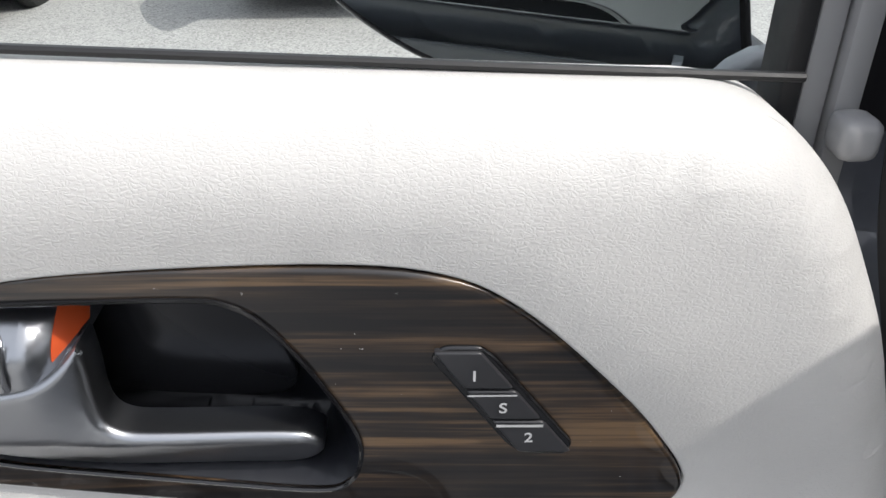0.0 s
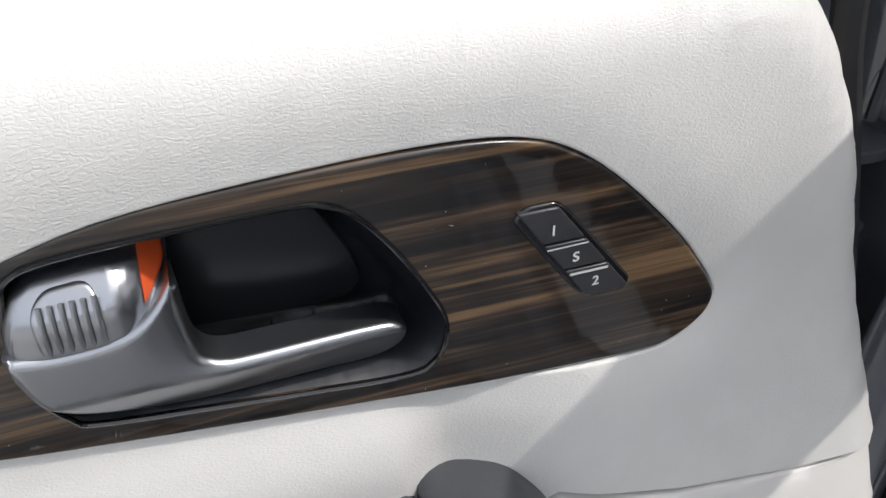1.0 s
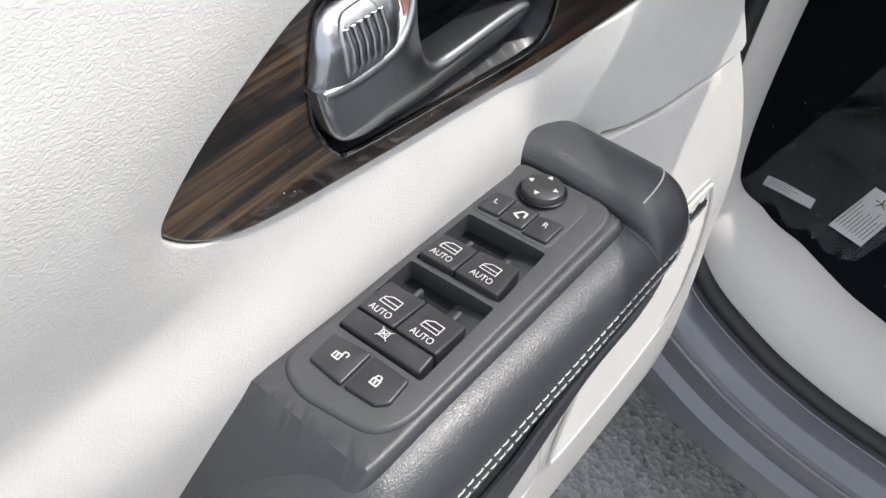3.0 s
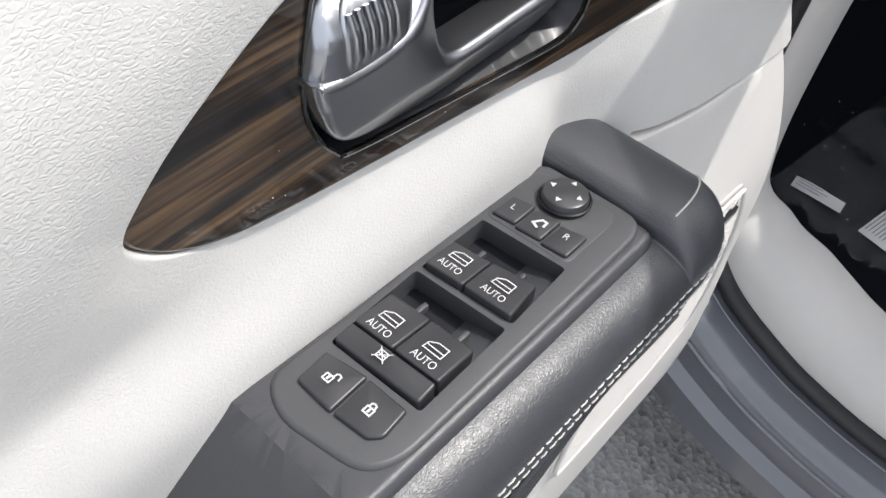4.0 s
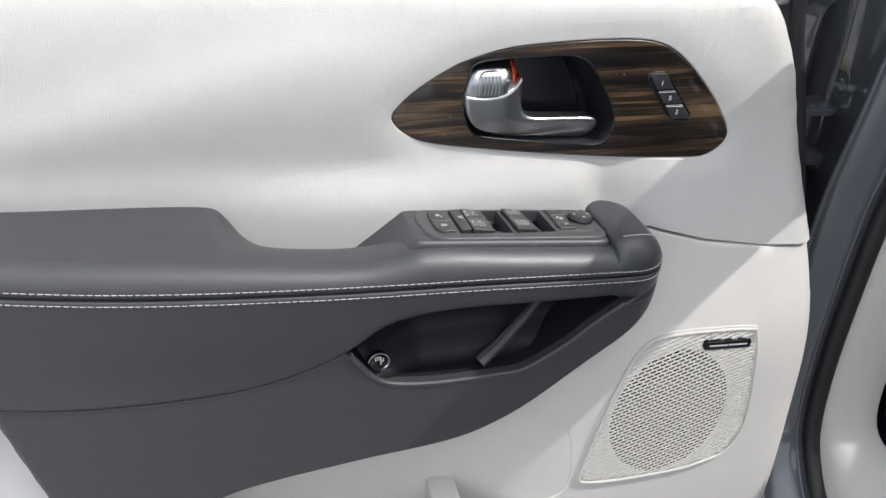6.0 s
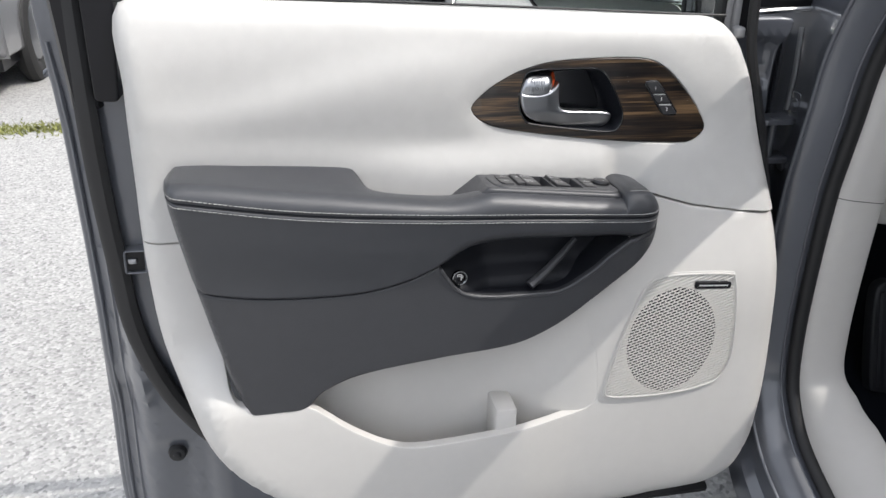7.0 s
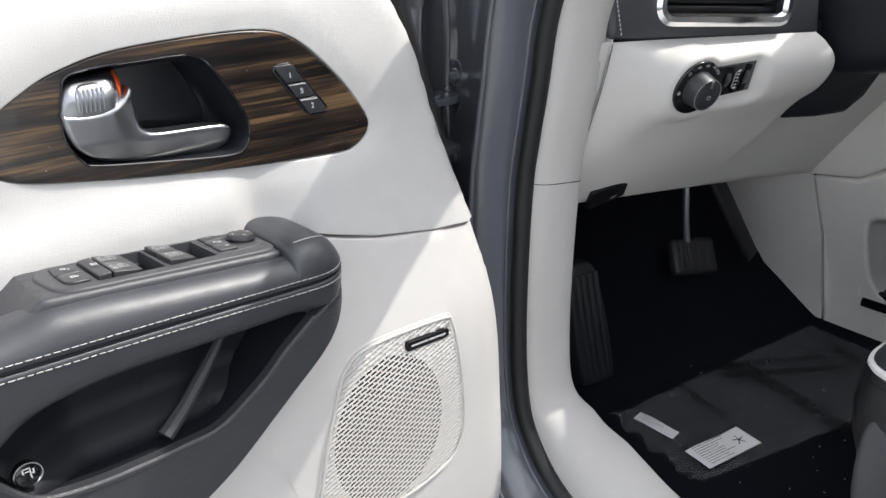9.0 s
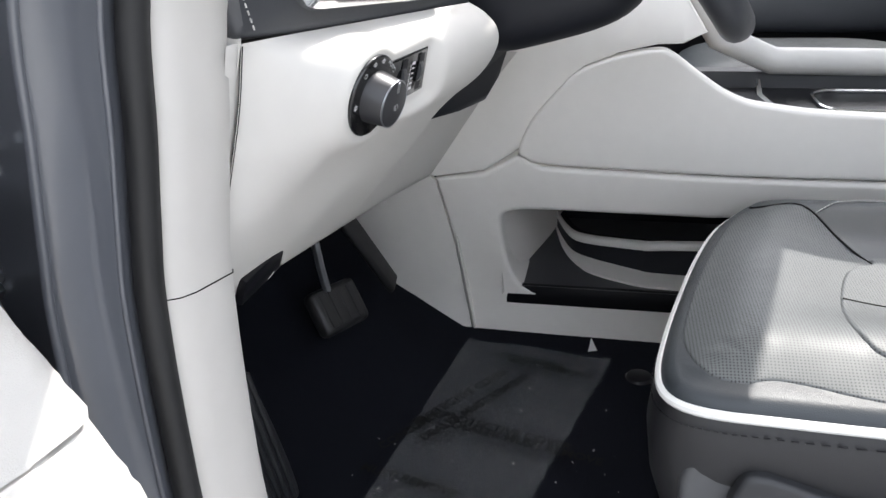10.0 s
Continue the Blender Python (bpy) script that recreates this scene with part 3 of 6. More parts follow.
part("cap_seam", tube([Vector((x, arm_top(x)[10][0], arm_top(x)[10][1] + 0.0001)) for x in np.linspace(-0.034, 0.021, 16)], 0.0006, 5), thread, armrest)
part("seam_groove", tube([Vector((x, arm_y(x, Z_STITCH(x)) + 0.0002, Z_STITCH(x))) for x in np.linspace(-0.704, 0.0262, 130)], 0.0016, 6), pocket_black, armrest)


def stitch_row(dz, start, end):
    bms, x = [], start
    pts = []
    s = start
    while s < end:
        z = Z_STITCH(s) + dz
        pts.append(Vector((s, arm_y(s, z) - 0.0006, z)))
        s += 0.0007 if s < -0.02 else 0.0004
    dist, run, cur = 0.0, [], []
    for a, b in zip(pts, pts[1:]):
        dist += (b - a).length
        if dist % 0.0066 < 0.0055:
            cur.append(a)
        elif len(cur) > 1:
            run.append(cur)
            cur = []
        else:
            cur = []
    for seg in run:
        bms.append(tube([seg[0], seg[len(seg) // 2] + Vector((0, -0.0003, 0)), seg[-1]], 0.00048, 5))
    return join(*bms)


for dz in (0.0062, -0.0062):
    tagged(part("stitching", stitch_row(dz, -0.703, 0.0265), thread, armrest, "white stitching"), kind="stuff")

# fuel-door button in the hand pocket
FUEL = (Vector((-0.297, 0.180, 0.805)), Vector((1, 0, 0)), Vector((0, 0, 1)), Vector((0.25, -0.93, 0.25)).normalized())
fuel = part("fuel_button", drum(FUEL[0], FUEL[3], 0.0115, 0.0105, 0.006, 28, 0.002), gloss_black, door, "round black fuel-door button with chrome ring")
ring_path = [FUEL[0] + FUEL[3] * 0.0055 + (FUEL[1] * math.cos(t) + FUEL[2] * math.sin(t)) * 0.0108 for t in [2 * math.pi * k / 28 for k in range(28)]]
part("ring", tube(ring_path, 0.0009, 6, True), chrome, fuel)
part("symbol", strokes([[(-0.004, -0.006), (-0.004, 0.006), (0.0015, 0.006), (0.0015, -0.006), (-0.005, -0.006)], [(0.0015, 0.001), (0.004, 0.0), (0.004, 0.004)], [(-0.002, 0.003), (0, 0.003)]], 0.0012, FUEL, 0.0066), white_ink, fuel)

# ---- switch plate ----
PU = Vector((0.99377, 0.0101, -0.11098))
PV = Vector((-0.0163, 0.99834, -0.05524))
PN = PU.cross(PV).normalized()
PLATE = (Vector((-0.137, 0.2255, 0.933)), PU, PV, PN)
raised = lambda h: (PLATE[0] + PN * h, PU, PV, PN)
plate_line = rounded(filleted([(-0.113, 0.004), (-0.104, 0.0225), (0.092, 0.0265), (0.0925, -0.036), (0.082, -0.0435), (-0.092, -0.0455), (-0.107, -0.037)], 0.010), 1)
wells = [filleted([(-0.073, 0.0165), (-0.0165, 0.0190), (-0.0140, -0.0335), (-0.0715, -0.0350)], 0.002), filleted([(-0.0132, 0.0188), (0.0325, 0.0190), (0.0350, -0.0310), (-0.0098, -0.0335)], 0.002)]
pod_line = filleted([(-0.196, 0.050), (-0.196, -0.008), (-0.168, -0.032), (-0.122, -0.0500), (0.088, -0.0500), (0.0925, -0.045), (0.0925, 0.050)], 0.012)
pod_h = lambda u, v: 0.0008 - 0.98 * max(0.0, -0.119 - u) - 0.35 * max(0.0, -0.047 - v)
part("switch_pod", panel(pod_line, PLATE, [shrink(plate_line, 0.002)], pod_h, roll=0.005, thick=0.030, cell=0.010, hole_roll=False), pod_plastic, door, "dark grey plastic pod that carries the window switches")
plate = part("switch_plate", panel(plate_line, raised(0.003), wells, None, roll=0.003, thick=0.016, hole_roll=False), plastic_dark, door, "dark grey plastic window switch plate")
for w in wells:
    part("well", panel(w, raised(-0.010), (), None, thick=0.001), pocket_black, plate)


def key(name, line, h, slope, parent, mat_=key_black, thick=0.012):
    """A switch key whose top tilts by slope along u."""
    u0 = sum(p[0] for p in line) / len(line)
    return part(name, panel(filleted(line, 0.0016, 3), raised(h), (), lambda u, v: slope * (u - u0) + 0.0, roll=0.0012, thick=thick), mat_, parent)


rocker = [[(-0.060, 0.0155), (-0.0355, 0.0165), (-0.034, -0.0065), (-0.0590, -0.0070)], [(-0.0590, -0.0078), (-0.0340, -0.0072), (-0.0335, -0.0315), (-0.0580, -0.0325)], [(-0.0125, 0.0175), (0.0095, 0.0183), (0.0118, -0.0035), (-0.0110, -0.0045)], [(-0.0110, -0.0052), (0.0120, -0.0042), (0.0160, -0.0280), (-0.0095, -0.0318)]]
for line in rocker:
    k = key("window_switch", line, 0.0060, -0.12, plate)
    # the pull edge ahead of each key, down in the well
    u1, v1 = line[1][0] + 0.006, (line[1][1] + line[2][1]) / 2
    part("prong", box((-0.006, -0.0015, -0.002), (0.006, 0.0015, 0.003), 0.001, Matrix.Translation(PLATE[0] + PU * u1 + PV * v1 - PN * 0.006) @ Matrix((PU, PV, PN)).transposed().to_4x4()), plastic_dark, k)
key("lockout_switch", [(-0.0722, 0.0150), (-0.0612, 0.0155), (-0.0592, -0.0325), (-0.0705, -0.0330)], 0.0068, 0.10, plate)
for line, nm in (([(-0.0965, 0.0112), (-0.0785, 0.0130), (-0.0752, -0.0088), (-0.0975, -0.0100)], "unlock_switch"), ([(-0.0970, -0.0112), (-0.0755, -0.0100), (-0.0755, -0.0318), (-0.0905, -0.0335), (-0.0955, -0.0290)], "lock_switch")):
    key(nm, line, 0.0052, 0.0, plate)
# mirror switches: three keys and the round pad
pad_line = filleted([(0.036, 0.0215), (0.084, 0.0225), (0.087, -0.024), (0.0800, -0.0300), (0.037, -0.0300)], 0.006)
part("mirror_plate", panel(pad_line, raised(0.0034), (), None, roll=0.001, thick=0.003), plastic_dark, plate)
for a, b in ((0.0185, 0.0045), (0.0038, -0.0115), (-0.0122, -0.0275)):
    key("mirror_switch", [(0.0385, a), (0.0555, a - 0.0006), (0.0580, b), (0.0400, b)], 0.0056, 0.03, plate, thick=0.004)
knob_c = PLATE[0] + PU * 0.0735 + PV * -0.002 + PN * 0.0034
mirror_knob = part("mirror_pad", drum(knob_c, PN, 0.0135, 0.0125, 0.0062, 36, 0.002), key_black, plate)
rim_path = [knob_c + PN * 0.0018 + (PU * math.cos(t) + PV * math.sin(t)) * 0.0136 for t in [2 * math.pi * k / 36 for k in range(36)]]
part("rim", tube(rim_path, 0.0010, 6, True), plastic_black, mirror_knob)
for k in range(4):
    t = k * math.pi / 2 + 0.05
    c = Vector((0.0735 + 0.0082 * math.cos(t), -0.002 + 0.0082 * math.sin(t)))
    d, n = Vector((math.cos(t), math.sin(t))), Vector((-math.sin(t), math.cos(t)))
    bm = bmesh.new()
    vs = [bm.verts.new(PLATE[0] + PU * q.x + PV * q.y + PN * 0.0101) for q in (c + d * 0.0018, c - d * 0.0012 + n * 0.0018, c - d * 0.0012 - n * 0.0018)]
    bm.faces.new(vs)
    part("arrow", bm, white_ink, mirror_knob)
TURN = -math.pi / 2 + 0.02
for u, v in ((-0.0062, 0.0072), (-0.0046, -0.0178), (-0.0552, 0.0048), (-0.0537, -0.0202)):
    words("AUTO", 0.0058, raised(0.0066), u - 0.0002, v, plate, white_ink, "lettering", 0.0006, TURN, 0.82)
    w = u + 0.0082
    rel = lambda a, b: (w - 0.001 + b * 0.82, v - a * 0.82)
    slope_h = 0.0066
    icon = [[rel(-0.0062, -0.003), rel(-0.0055, 0.0015), rel(-0.001, 0.0042), rel(0.0062, 0.0042), rel(0.0062, -0.003), rel(-0.0062, -0.003)], [rel(-0.0058, 0.0000), rel(0.0062, 0.0000)]]
    part("symbol", strokes(icon, 0.00055, raised(0.0066), 0.0006), white_ink, plate)
part("symbol", strokes([[(-0.0680, -0.0035), (-0.0620, -0.0100)], [(-0.0680, -0.0100), (-0.0620, -0.0035)], [(-0.0670, -0.0045), (-0.0670, -0.0090), (-0.0630, -0.0090), (-0.0630, -0.0045), (-0.0670, -0.0045)], [(-0.065, -0.0045), (-0.065, -0.009)]], 0.0005, raised(0.0074), 0.0007), white_ink, plate)
for cu, cv, shut in ((-0.0868, 0.0022, False), (-0.0862, -0.0210, True)):
    body = [[(cu - 0.0022, cv - 0.0019), (cu + 0.0010, cv - 0.0019), (cu + 0.0010, cv + 0.0019), (cu - 0.0022, cv + 0.0019), (cu - 0.0022, cv - 0.0019)]]
    bow = [(cu + 0.0010, cv + 0.0014), (cu + 0.0029, cv + 0.0012), (cu + 0.0034, cv), (cu + 0.0029, cv - 0.0012), (cu + 0.0010, cv - 0.0014)]
    if not shut:
        bow = [(a + 0.0003, b - 0.0029) for a, b in bow]
    part("symbol", strokes([*body, bow], 0.0008, raised(0.0052), 0.0006), white_ink, plate)
    part("symbol", strokes([[(cu - 0.0010, cv), (cu, cv)]], 0.0011, raised(0.0052), 0.0006), white_ink, plate)
words("L", 0.0058, raised(0.0056), 0.0480, 0.0120, plate, white_ink, "lettering", 0.0006, TURN)
words("R", 0.0058, raised(0.0056), 0.0500, -0.0198, plate, white_ink, "lettering", 0.0006, TURN)
part("symbol", strokes([[(0.0465, -0.0015), (0.051, -0.0045), (0.051, -0.0072), (0.0475, -0.0075)], [(0.0465, -0.0015), (0.0450, -0.0050)]], 0.0014, raised(0.0056), 0.0006), white_ink, plate)

# ---- wood trim and inner handle ----
RECESS = [(-0.181, 1.0965), (-0.164, 1.1010), (-0.12, 1.1022), (-0.082, 1.1025), (-0.068, 1.0995), (-0.057, 1.0915), (-0.044, 1.0735), (-0.031, 1.0495), (-0.0235, 1.031), (-0.0240, 1.016), (-0.030, 1.0050), (-0.043, 1.0005), (-0.085, 1.0045), (-0.167, 1.0165), (-0.181, 1.0240), (-0.190, 1.042), (-0.191, 1.062), (-0.186, 1.086)]
recess_line = rounded(RECESS, 4)
WOOD_Y = soft_table([-0.27, -0.10, 0.03, 0.12], [0.2630, 0.2610, 0.2550, 0.2505])
WOOD_A = np.array([tuple(q) for q in shrink(wood_line, 0.004)])
wood_y = lambda x, z: WOOD_Y(x) - 0.0015 * ((z - 1.05) / 0.07) ** 2
inlay = part("wood_inlay", panel(shrink(wood_line, 0.0006), DOOR, [recess_line], on_door(wood_y), roll=0.0022, thick=0.012, cell=0.02, hole_roll=False), wood_mat, door, "glossy dark striped wood inlay round the door handle")
part("inlay_seal", panel(shrink(wood_line, -0.0004), (DOOR[0] + Vector((0, 0.004, 0)), *DOOR[1:]), [recess_line], on_door(wood_y), thick=0.006), plastic_black, inlay)


def bowl_y(x, z):
    g = loop_gap((x, z), BOWL)
    return wood_y(x, z) + 0.0005 + 0.040 * step(g, -0.002, 0.017)


BOWL = np.array([tuple(q) for q in recess_line])
bowl = part("handle_bowl", panel(shrink(recess_line, 0.0004), DOOR, (), on_door(bowl_y), thick=0.0, cell=0.004), bowl_black, door, "black recessed bowl behind the inner door handle", sharp=70)
part("bowl_rim", tube([Vector((q[0], wood_y(q[0], q[1]) - 0.0006, q[1])) for q in shrink(recess_line, 0.0006)], 0.0011, 6, True), gloss_black, bowl)
cover = [(-0.140, 1.094), (-0.080, 1.096), (-0.068, 1.078), (-0.056, 1.053), (-0.0515, 1.036), (-0.056, 1.0275), (-0.066, 1.0255), (-0.140, 1.031)]
part("latch_cover", panel(filleted(cover, 0.008), (Vector((0, 0.2905, 0)), *DOOR[1:]), (), lambda x, z: -0.003 * ((x + 0.09) / 0.05) ** 2, roll=0.0015, thick=0.006, cell=0.006), cover_grey, bowl, "smooth dark plate behind the handle")


def slider_y(x, z):
    return 0.2480 + 58.0 * max(0.0, x + 0.151) ** 2 + 12.0 * max(0.0, -0.176 - x) ** 2 + 45.0 * max(0.0, z - 1.079) ** 2


RIM_LOW = [(-0.1915, 1.0680), (-0.178, 1.0655), (-0.166, 1.0650), (-0.153, 1.0665), (-0.143, 1.0700), (-0.1355, 1.0755), (-0.1300, 1.0815)]
rim_low = [tuple(q) for q in rounded(RIM_LOW, 4, False)]
LEVER = [*[(x, z - 0.0011) for x, z in rim_low], *[tuple(q) for q in rounded([(-0.1290, 1.0785), (-0.1288, 1.0680), (-0.1285, 1.0540), (-0.1262, 1.0440), (-0.1190, 1.0388), (-0.1050, 1.0368), (-0.0800, 1.0348), (-0.0560, 1.0328), (-0.0455, 1.0305), (-0.0400, 1.0240), (-0.0430, 1.0115), (-0.0560, 1.0050), (-0.0800, 1.0072), (-0.1070, 1.0100), (-0.1400, 1.0145), (-0.1620, 1.0205), (-0.1770, 1.0290), (-0.1865, 1.0420), (-0.1905, 1.0560)], 4, False)]]
RIDGE_Z = soft_table([-0.19, -0.15, -0.12, -0.05], [1.040, 1.038, 1.034, 1.028])
neck_y = lambda x: 0.2520 + 16.0 * max(0.0, min(x, -0.1262) + 0.151) ** 2
lever_y = lambda x, z: neck_y(x) * step(z, 1.032, 1.068) + (0.2525 + 0.007 * step(x, -0.17, -0.03) + 0.48 * max(0.0, RIDGE_Z(x) - z)) * (1 - step(z, 1.032, 1.068))
part("door_handle", panel(LEVER, DOOR, (), on_door(lever_y), roll=0.0036, thick=0.014, cell=0.003), satin, door, "satin silver inner door handle", sharp=80)
LOCK = [*rim_low, (-0.1285, 1.0960), (-0.1350, 1.0972), (-0.1500, 1.0978), (-0.1750, 1.0972), (-0.1830, 1.0920), (-0.1875, 1.0820)]
lock_lever = part("lock_slider", panel(LOCK, DOOR, (), on_door(slider_y), roll=0.0030, thick=0.012, cell=0.003), satin, door, "satin silver sliding lock with ribbed thumb pad", sharp=70)
pad = filleted([(-0.1780, 1.0690), (-0.1560, 1.0680), (-0.1540, 1.0885), (-0.1570, 1.0930), (-0.1720, 1.0925), (-0.1775, 1.0870)], 0.004)
part("thumb_pad", panel(pad, (Vector((0, 0.2468, 0)), *DOOR[1:]), (), lambda x, z: -45.0 * max(0.0, z - 1.079) ** 2, roll=0.0012, thick=0.003, cell=0.004), satin, lock_lever)
for k in range(6):
    x = -0.1748 + k * 0.0037
    part("rib", tube([Vector((x, 0.2478, 1.0700)), Vector((x + 0.0004, 0.2462, 1.0750)), Vector((x + 0.0008, 0.2468, 1.0820)), Vector((x + 0.0012, 0.2500, 1.0895))], 0.0011, 8), satin, lock_lever)
shift_in = Matrix.Translation((0, 0.0055, -0.004))
flag_line = [(-0.1400, 1.0780), (-0.1385, 1.0965), (-0.1310, 1.0955), (-0.1305, 1.0850)]
part("lock_flag", panel(flag_line, DOOR, (), on_door(lambda x, z: slider_y(x, z) - 0.0007), thick=0.0006, cell=0.003), orange, lock_lever, "orange unlocked-door flag")
for piece in (lock_lever, *lock_lever.children):
    piece.data.transform(shift_in)

# dust on the wood and in the bowl
flecks = bmesh.new()
rnd_f = random.Random(5)
for _ in range(46):
    x, z = rnd_f.uniform(-0.24, 0.10), rnd_f.uniform(0.99, 1.11)
    if not inside((x, z), WOOD_A) or inside((x, z), BOWL) or (0.0 < x < 0.07 and 1.02 < z < 1.09):
        continue
    r = rnd_f.choice((0.0003, 0.0004, 0.0006, 0.0009))
    c = Vector((x, wood_y(x, z) - 0.0007, z))
    flecks.faces.new([flecks.verts.new(c + Vector((rnd_f.uniform(-1.6, 1.6) * r, -r * 0.3 * k, rnd_f.uniform(-1, 1) * r))) for k in range(3)])
tagged(part("dust", flecks, paper_mat, inlay), kind="stuff")

# seat memory buttons
MEM = (Vector((0, 0.2548, 0)), *DOOR[1:])
mem_line = [(q[0] - 0.0015, q[1] - 0.0018) for q in filleted([(0.0070, 1.0765), (0.0125, 1.0825), (0.0270, 1.0825), (0.0325, 1.0775), (0.0660, 1.0325), (0.0635, 1.0255), (0.0450, 1.0262), (0.0385, 1.0310)], 0.003)]
memory = part("memory_panel", panel(mem_line, MEM, (), lambda x, z: 0.0022 + (x - 0.035) * 0.05, roll=0.0014, thick=0.004), gloss_black, inlay, "black seat memory buttons lettered 1 S 2")
edge_u = lambda z, side: (0.0095 + (1.0775 - z) * 0.0315 / 0.0475) if side < 0 else (0.0300 + (1.0785 - z) * 0.0335 / 0.046)
for za, zb in ((1.0808, 1.0628), (1.0615, 1.0468), (1.0455, 1.0285)):
    za, zb = za - 0.0018, zb - 0.0018
    line = [(edge_u(za, -1) - 0.0015, za), (edge_u(za, 1) - 0.0042, za), (edge_u(zb, 1) - 0.0042, zb), (edge_u(zb, -1) - 0.0015, zb)]
    part("memory_button", panel(filleted(line, 0.0016, 3), MEM, (), lambda x, z: 0.0036 + (x - 0.035) * 0.05, roll=0.0009, thick=0.003), key_black, memory)
for body, u, v in (("1", 0.0228, 1.0685), ("S", 0.0345, 1.0515), ("2", 0.0455, 1.0350)):
    words(body, 0.0074, MEM, u, v, memory, white_ink, "lettering", 0.0043, bold=0.00012)

for (a, b), w in ((((0.0205, 1.0590), (0.0395, 1.0585)), 0.0008), (((0.0325, 1.0425), (0.0505, 1.0418)), 0.0014)):
    part("divider", strokes([[a, b]], w, MEM, 0.0046), groove_grey, memory)

# ---- speaker grille ----
SPK = [(0.012, 0.742), (0.022, 0.757), (0.038, 0.768), (0.062, 0.7725), (0.10, 0.7725), (0.172, 0.7675), (0.183, 0.757), (0.190, 0.715), (0.197, 0.640), (0.195, 0.594), (0.178, 0.562), (0.15, 0.549), (0.099, 0.5405), (0.018, 0.5405), (-0.026, 0.546), (-0.036, 0.556), (-0.034, 0.580), (-0.013, 0.671), (0.0, 0.712)]
spk_line = rounded(SPK, 4)
grille_y = lambda x, z: RIGHT_Y(z) - 0.0036 + (LIP_Y(z) - RIGHT_Y(z)) * (1 - step(x, -0.20, -0.06))
grille = part("speaker_grille", panel(spk_line, DOOR, (), on_door(lambda x, z: grille_y(x, z) + 0.0028), roll=0.001, thick=0.003, cell=0.009), plastic_light, door, "light grey slotted speaker grille")
SPK_A = np.array([tuple(q) for q in spk_line])
OVAL = (0.078, 0.648, 0.080, 0.100)
slot_shade = mat("grille_cloth", (0.012, 0.012, 0.012), 0.95, spec=0.1)
oval_line = [(OVAL[0] + OVAL[2] * math.cos(t), OVAL[1] + OVAL[3] * math.sin(t)) for t in [2 * math.pi * k / 60 for k in range(60)]]
part("grille_cloth", panel(oval_line, DOOR, (), on_door(lambda x, z: grille_y(x, z) + 0.0013), thick=0.0, cell=0.009), slot_shade, grille, "dark speaker cloth behind the slots")
GA, GB = math.cos(radians(17)), math.sin(radians(17))


def in_grille(x, z, edge):
    badge_zone = 0.108 < x < 0.174 and abs(z - 0.7495 + 0.07 * (x - 0.1085)) < 0.0068
    return inside((x, z), SPK_A) and loop_gap((x, z), SPK_A) > edge and not badge_zone


def grille_ribs():
    """Standing ribs between the rows of slots."""
    bm = bmesh.new()
    for i in range(-40, 41):
        t, prev = (i + 0.5) * 0.0052, None
        for j in range(-60, 61):
            s = j * 0.004
            x, z = 0.08 + s * GA - t * GB, 0.655 + s * GB + t * GA
            if not in_grille(x, z, 0.0045):
                prev = None
                continue
            vs = []
            for q, h in ((-0.0010, 0.0026), (-0.0009, 0.0002), (-0.0005, 0.0), (0.0005, 0.0), (0.0009, 0.0002), (0.0010, 0.0026)):
                xx, zz = x - q * GB, z + q * GA
                vs.append(bm.verts.new((xx, grille_y(xx, zz) + h, zz)))
            if prev:
                for k in range(5):
                    bm.faces.new((prev[k], prev[k + 1], vs[k + 1], vs[k]))
            prev = vs
    return bm


def grille_bridges():
    """Short bars, staggered row by row, that part the slots."""
    bm = bmesh.new()
    for i in range(-40, 41):
        for j in range(-26, 27):
            s, t = j * 0.0098 + (i % 2) * 0.0049, i * 0.0052
            if not in_grille(0.08 + s * GA - t * GB, 0.655 + s * GB + t * GA, 0.0055):
                continue
            rows = []
            for q, h in ((-0.0011, 0.0026), (-0.0010, 0.0005), (0.0010, 0.0005), (0.0011, 0.0026)):
                row = []
                for e in (-0.0022, 0.0022):
                    xx, zz = 0.08 + (s + q) * GA - (t + e) * GB, 0.655 + (s + q) * GB + (t + e) * GA
                    row.append(bm.verts.new((xx, grille_y(xx, zz) + h, zz)))
                rows.append(row)
            for a, b in zip(rows, rows[1:]):
                bm.faces.new((a[0], a[1], b[1], b[0]))
    return bm


tagged(part("ribs", grille_ribs(), plastic_light, grille), kind="stuff")
tagged(part("bridges", grille_bridges(), plastic_light, grille), kind="stuff")
part("grille_border", tube([Vector((q[0], grille_y(q[0], q[1]) - 0.0002, q[1])) for q in shrink(spk_line, 0.0030)], 0.0018, 6, True), plastic_light, grille)
badge_line = filleted([(0.1085, 0.7435), (0.1730, 0.7390), (0.1735, 0.7510), (0.1085, 0.7555)], 0.0042)
badge = part("badge", panel(badge_line, (Vector((0, 0.1908, 0)), *DOOR[1:]), (), None, roll=0.0006, thick=0.005), plastic_black, grille, "small black maker's badge")
part("badge_mark", strokes([[(0.116, 0.7496), (0.139, 0.7478)], [(0.1425, 0.7476), (0.166, 0.7458)]], 0.0026, (Vector((0, 0.1908, 0)), *DOOR[1:]), 0.0004), white_ink, badge)

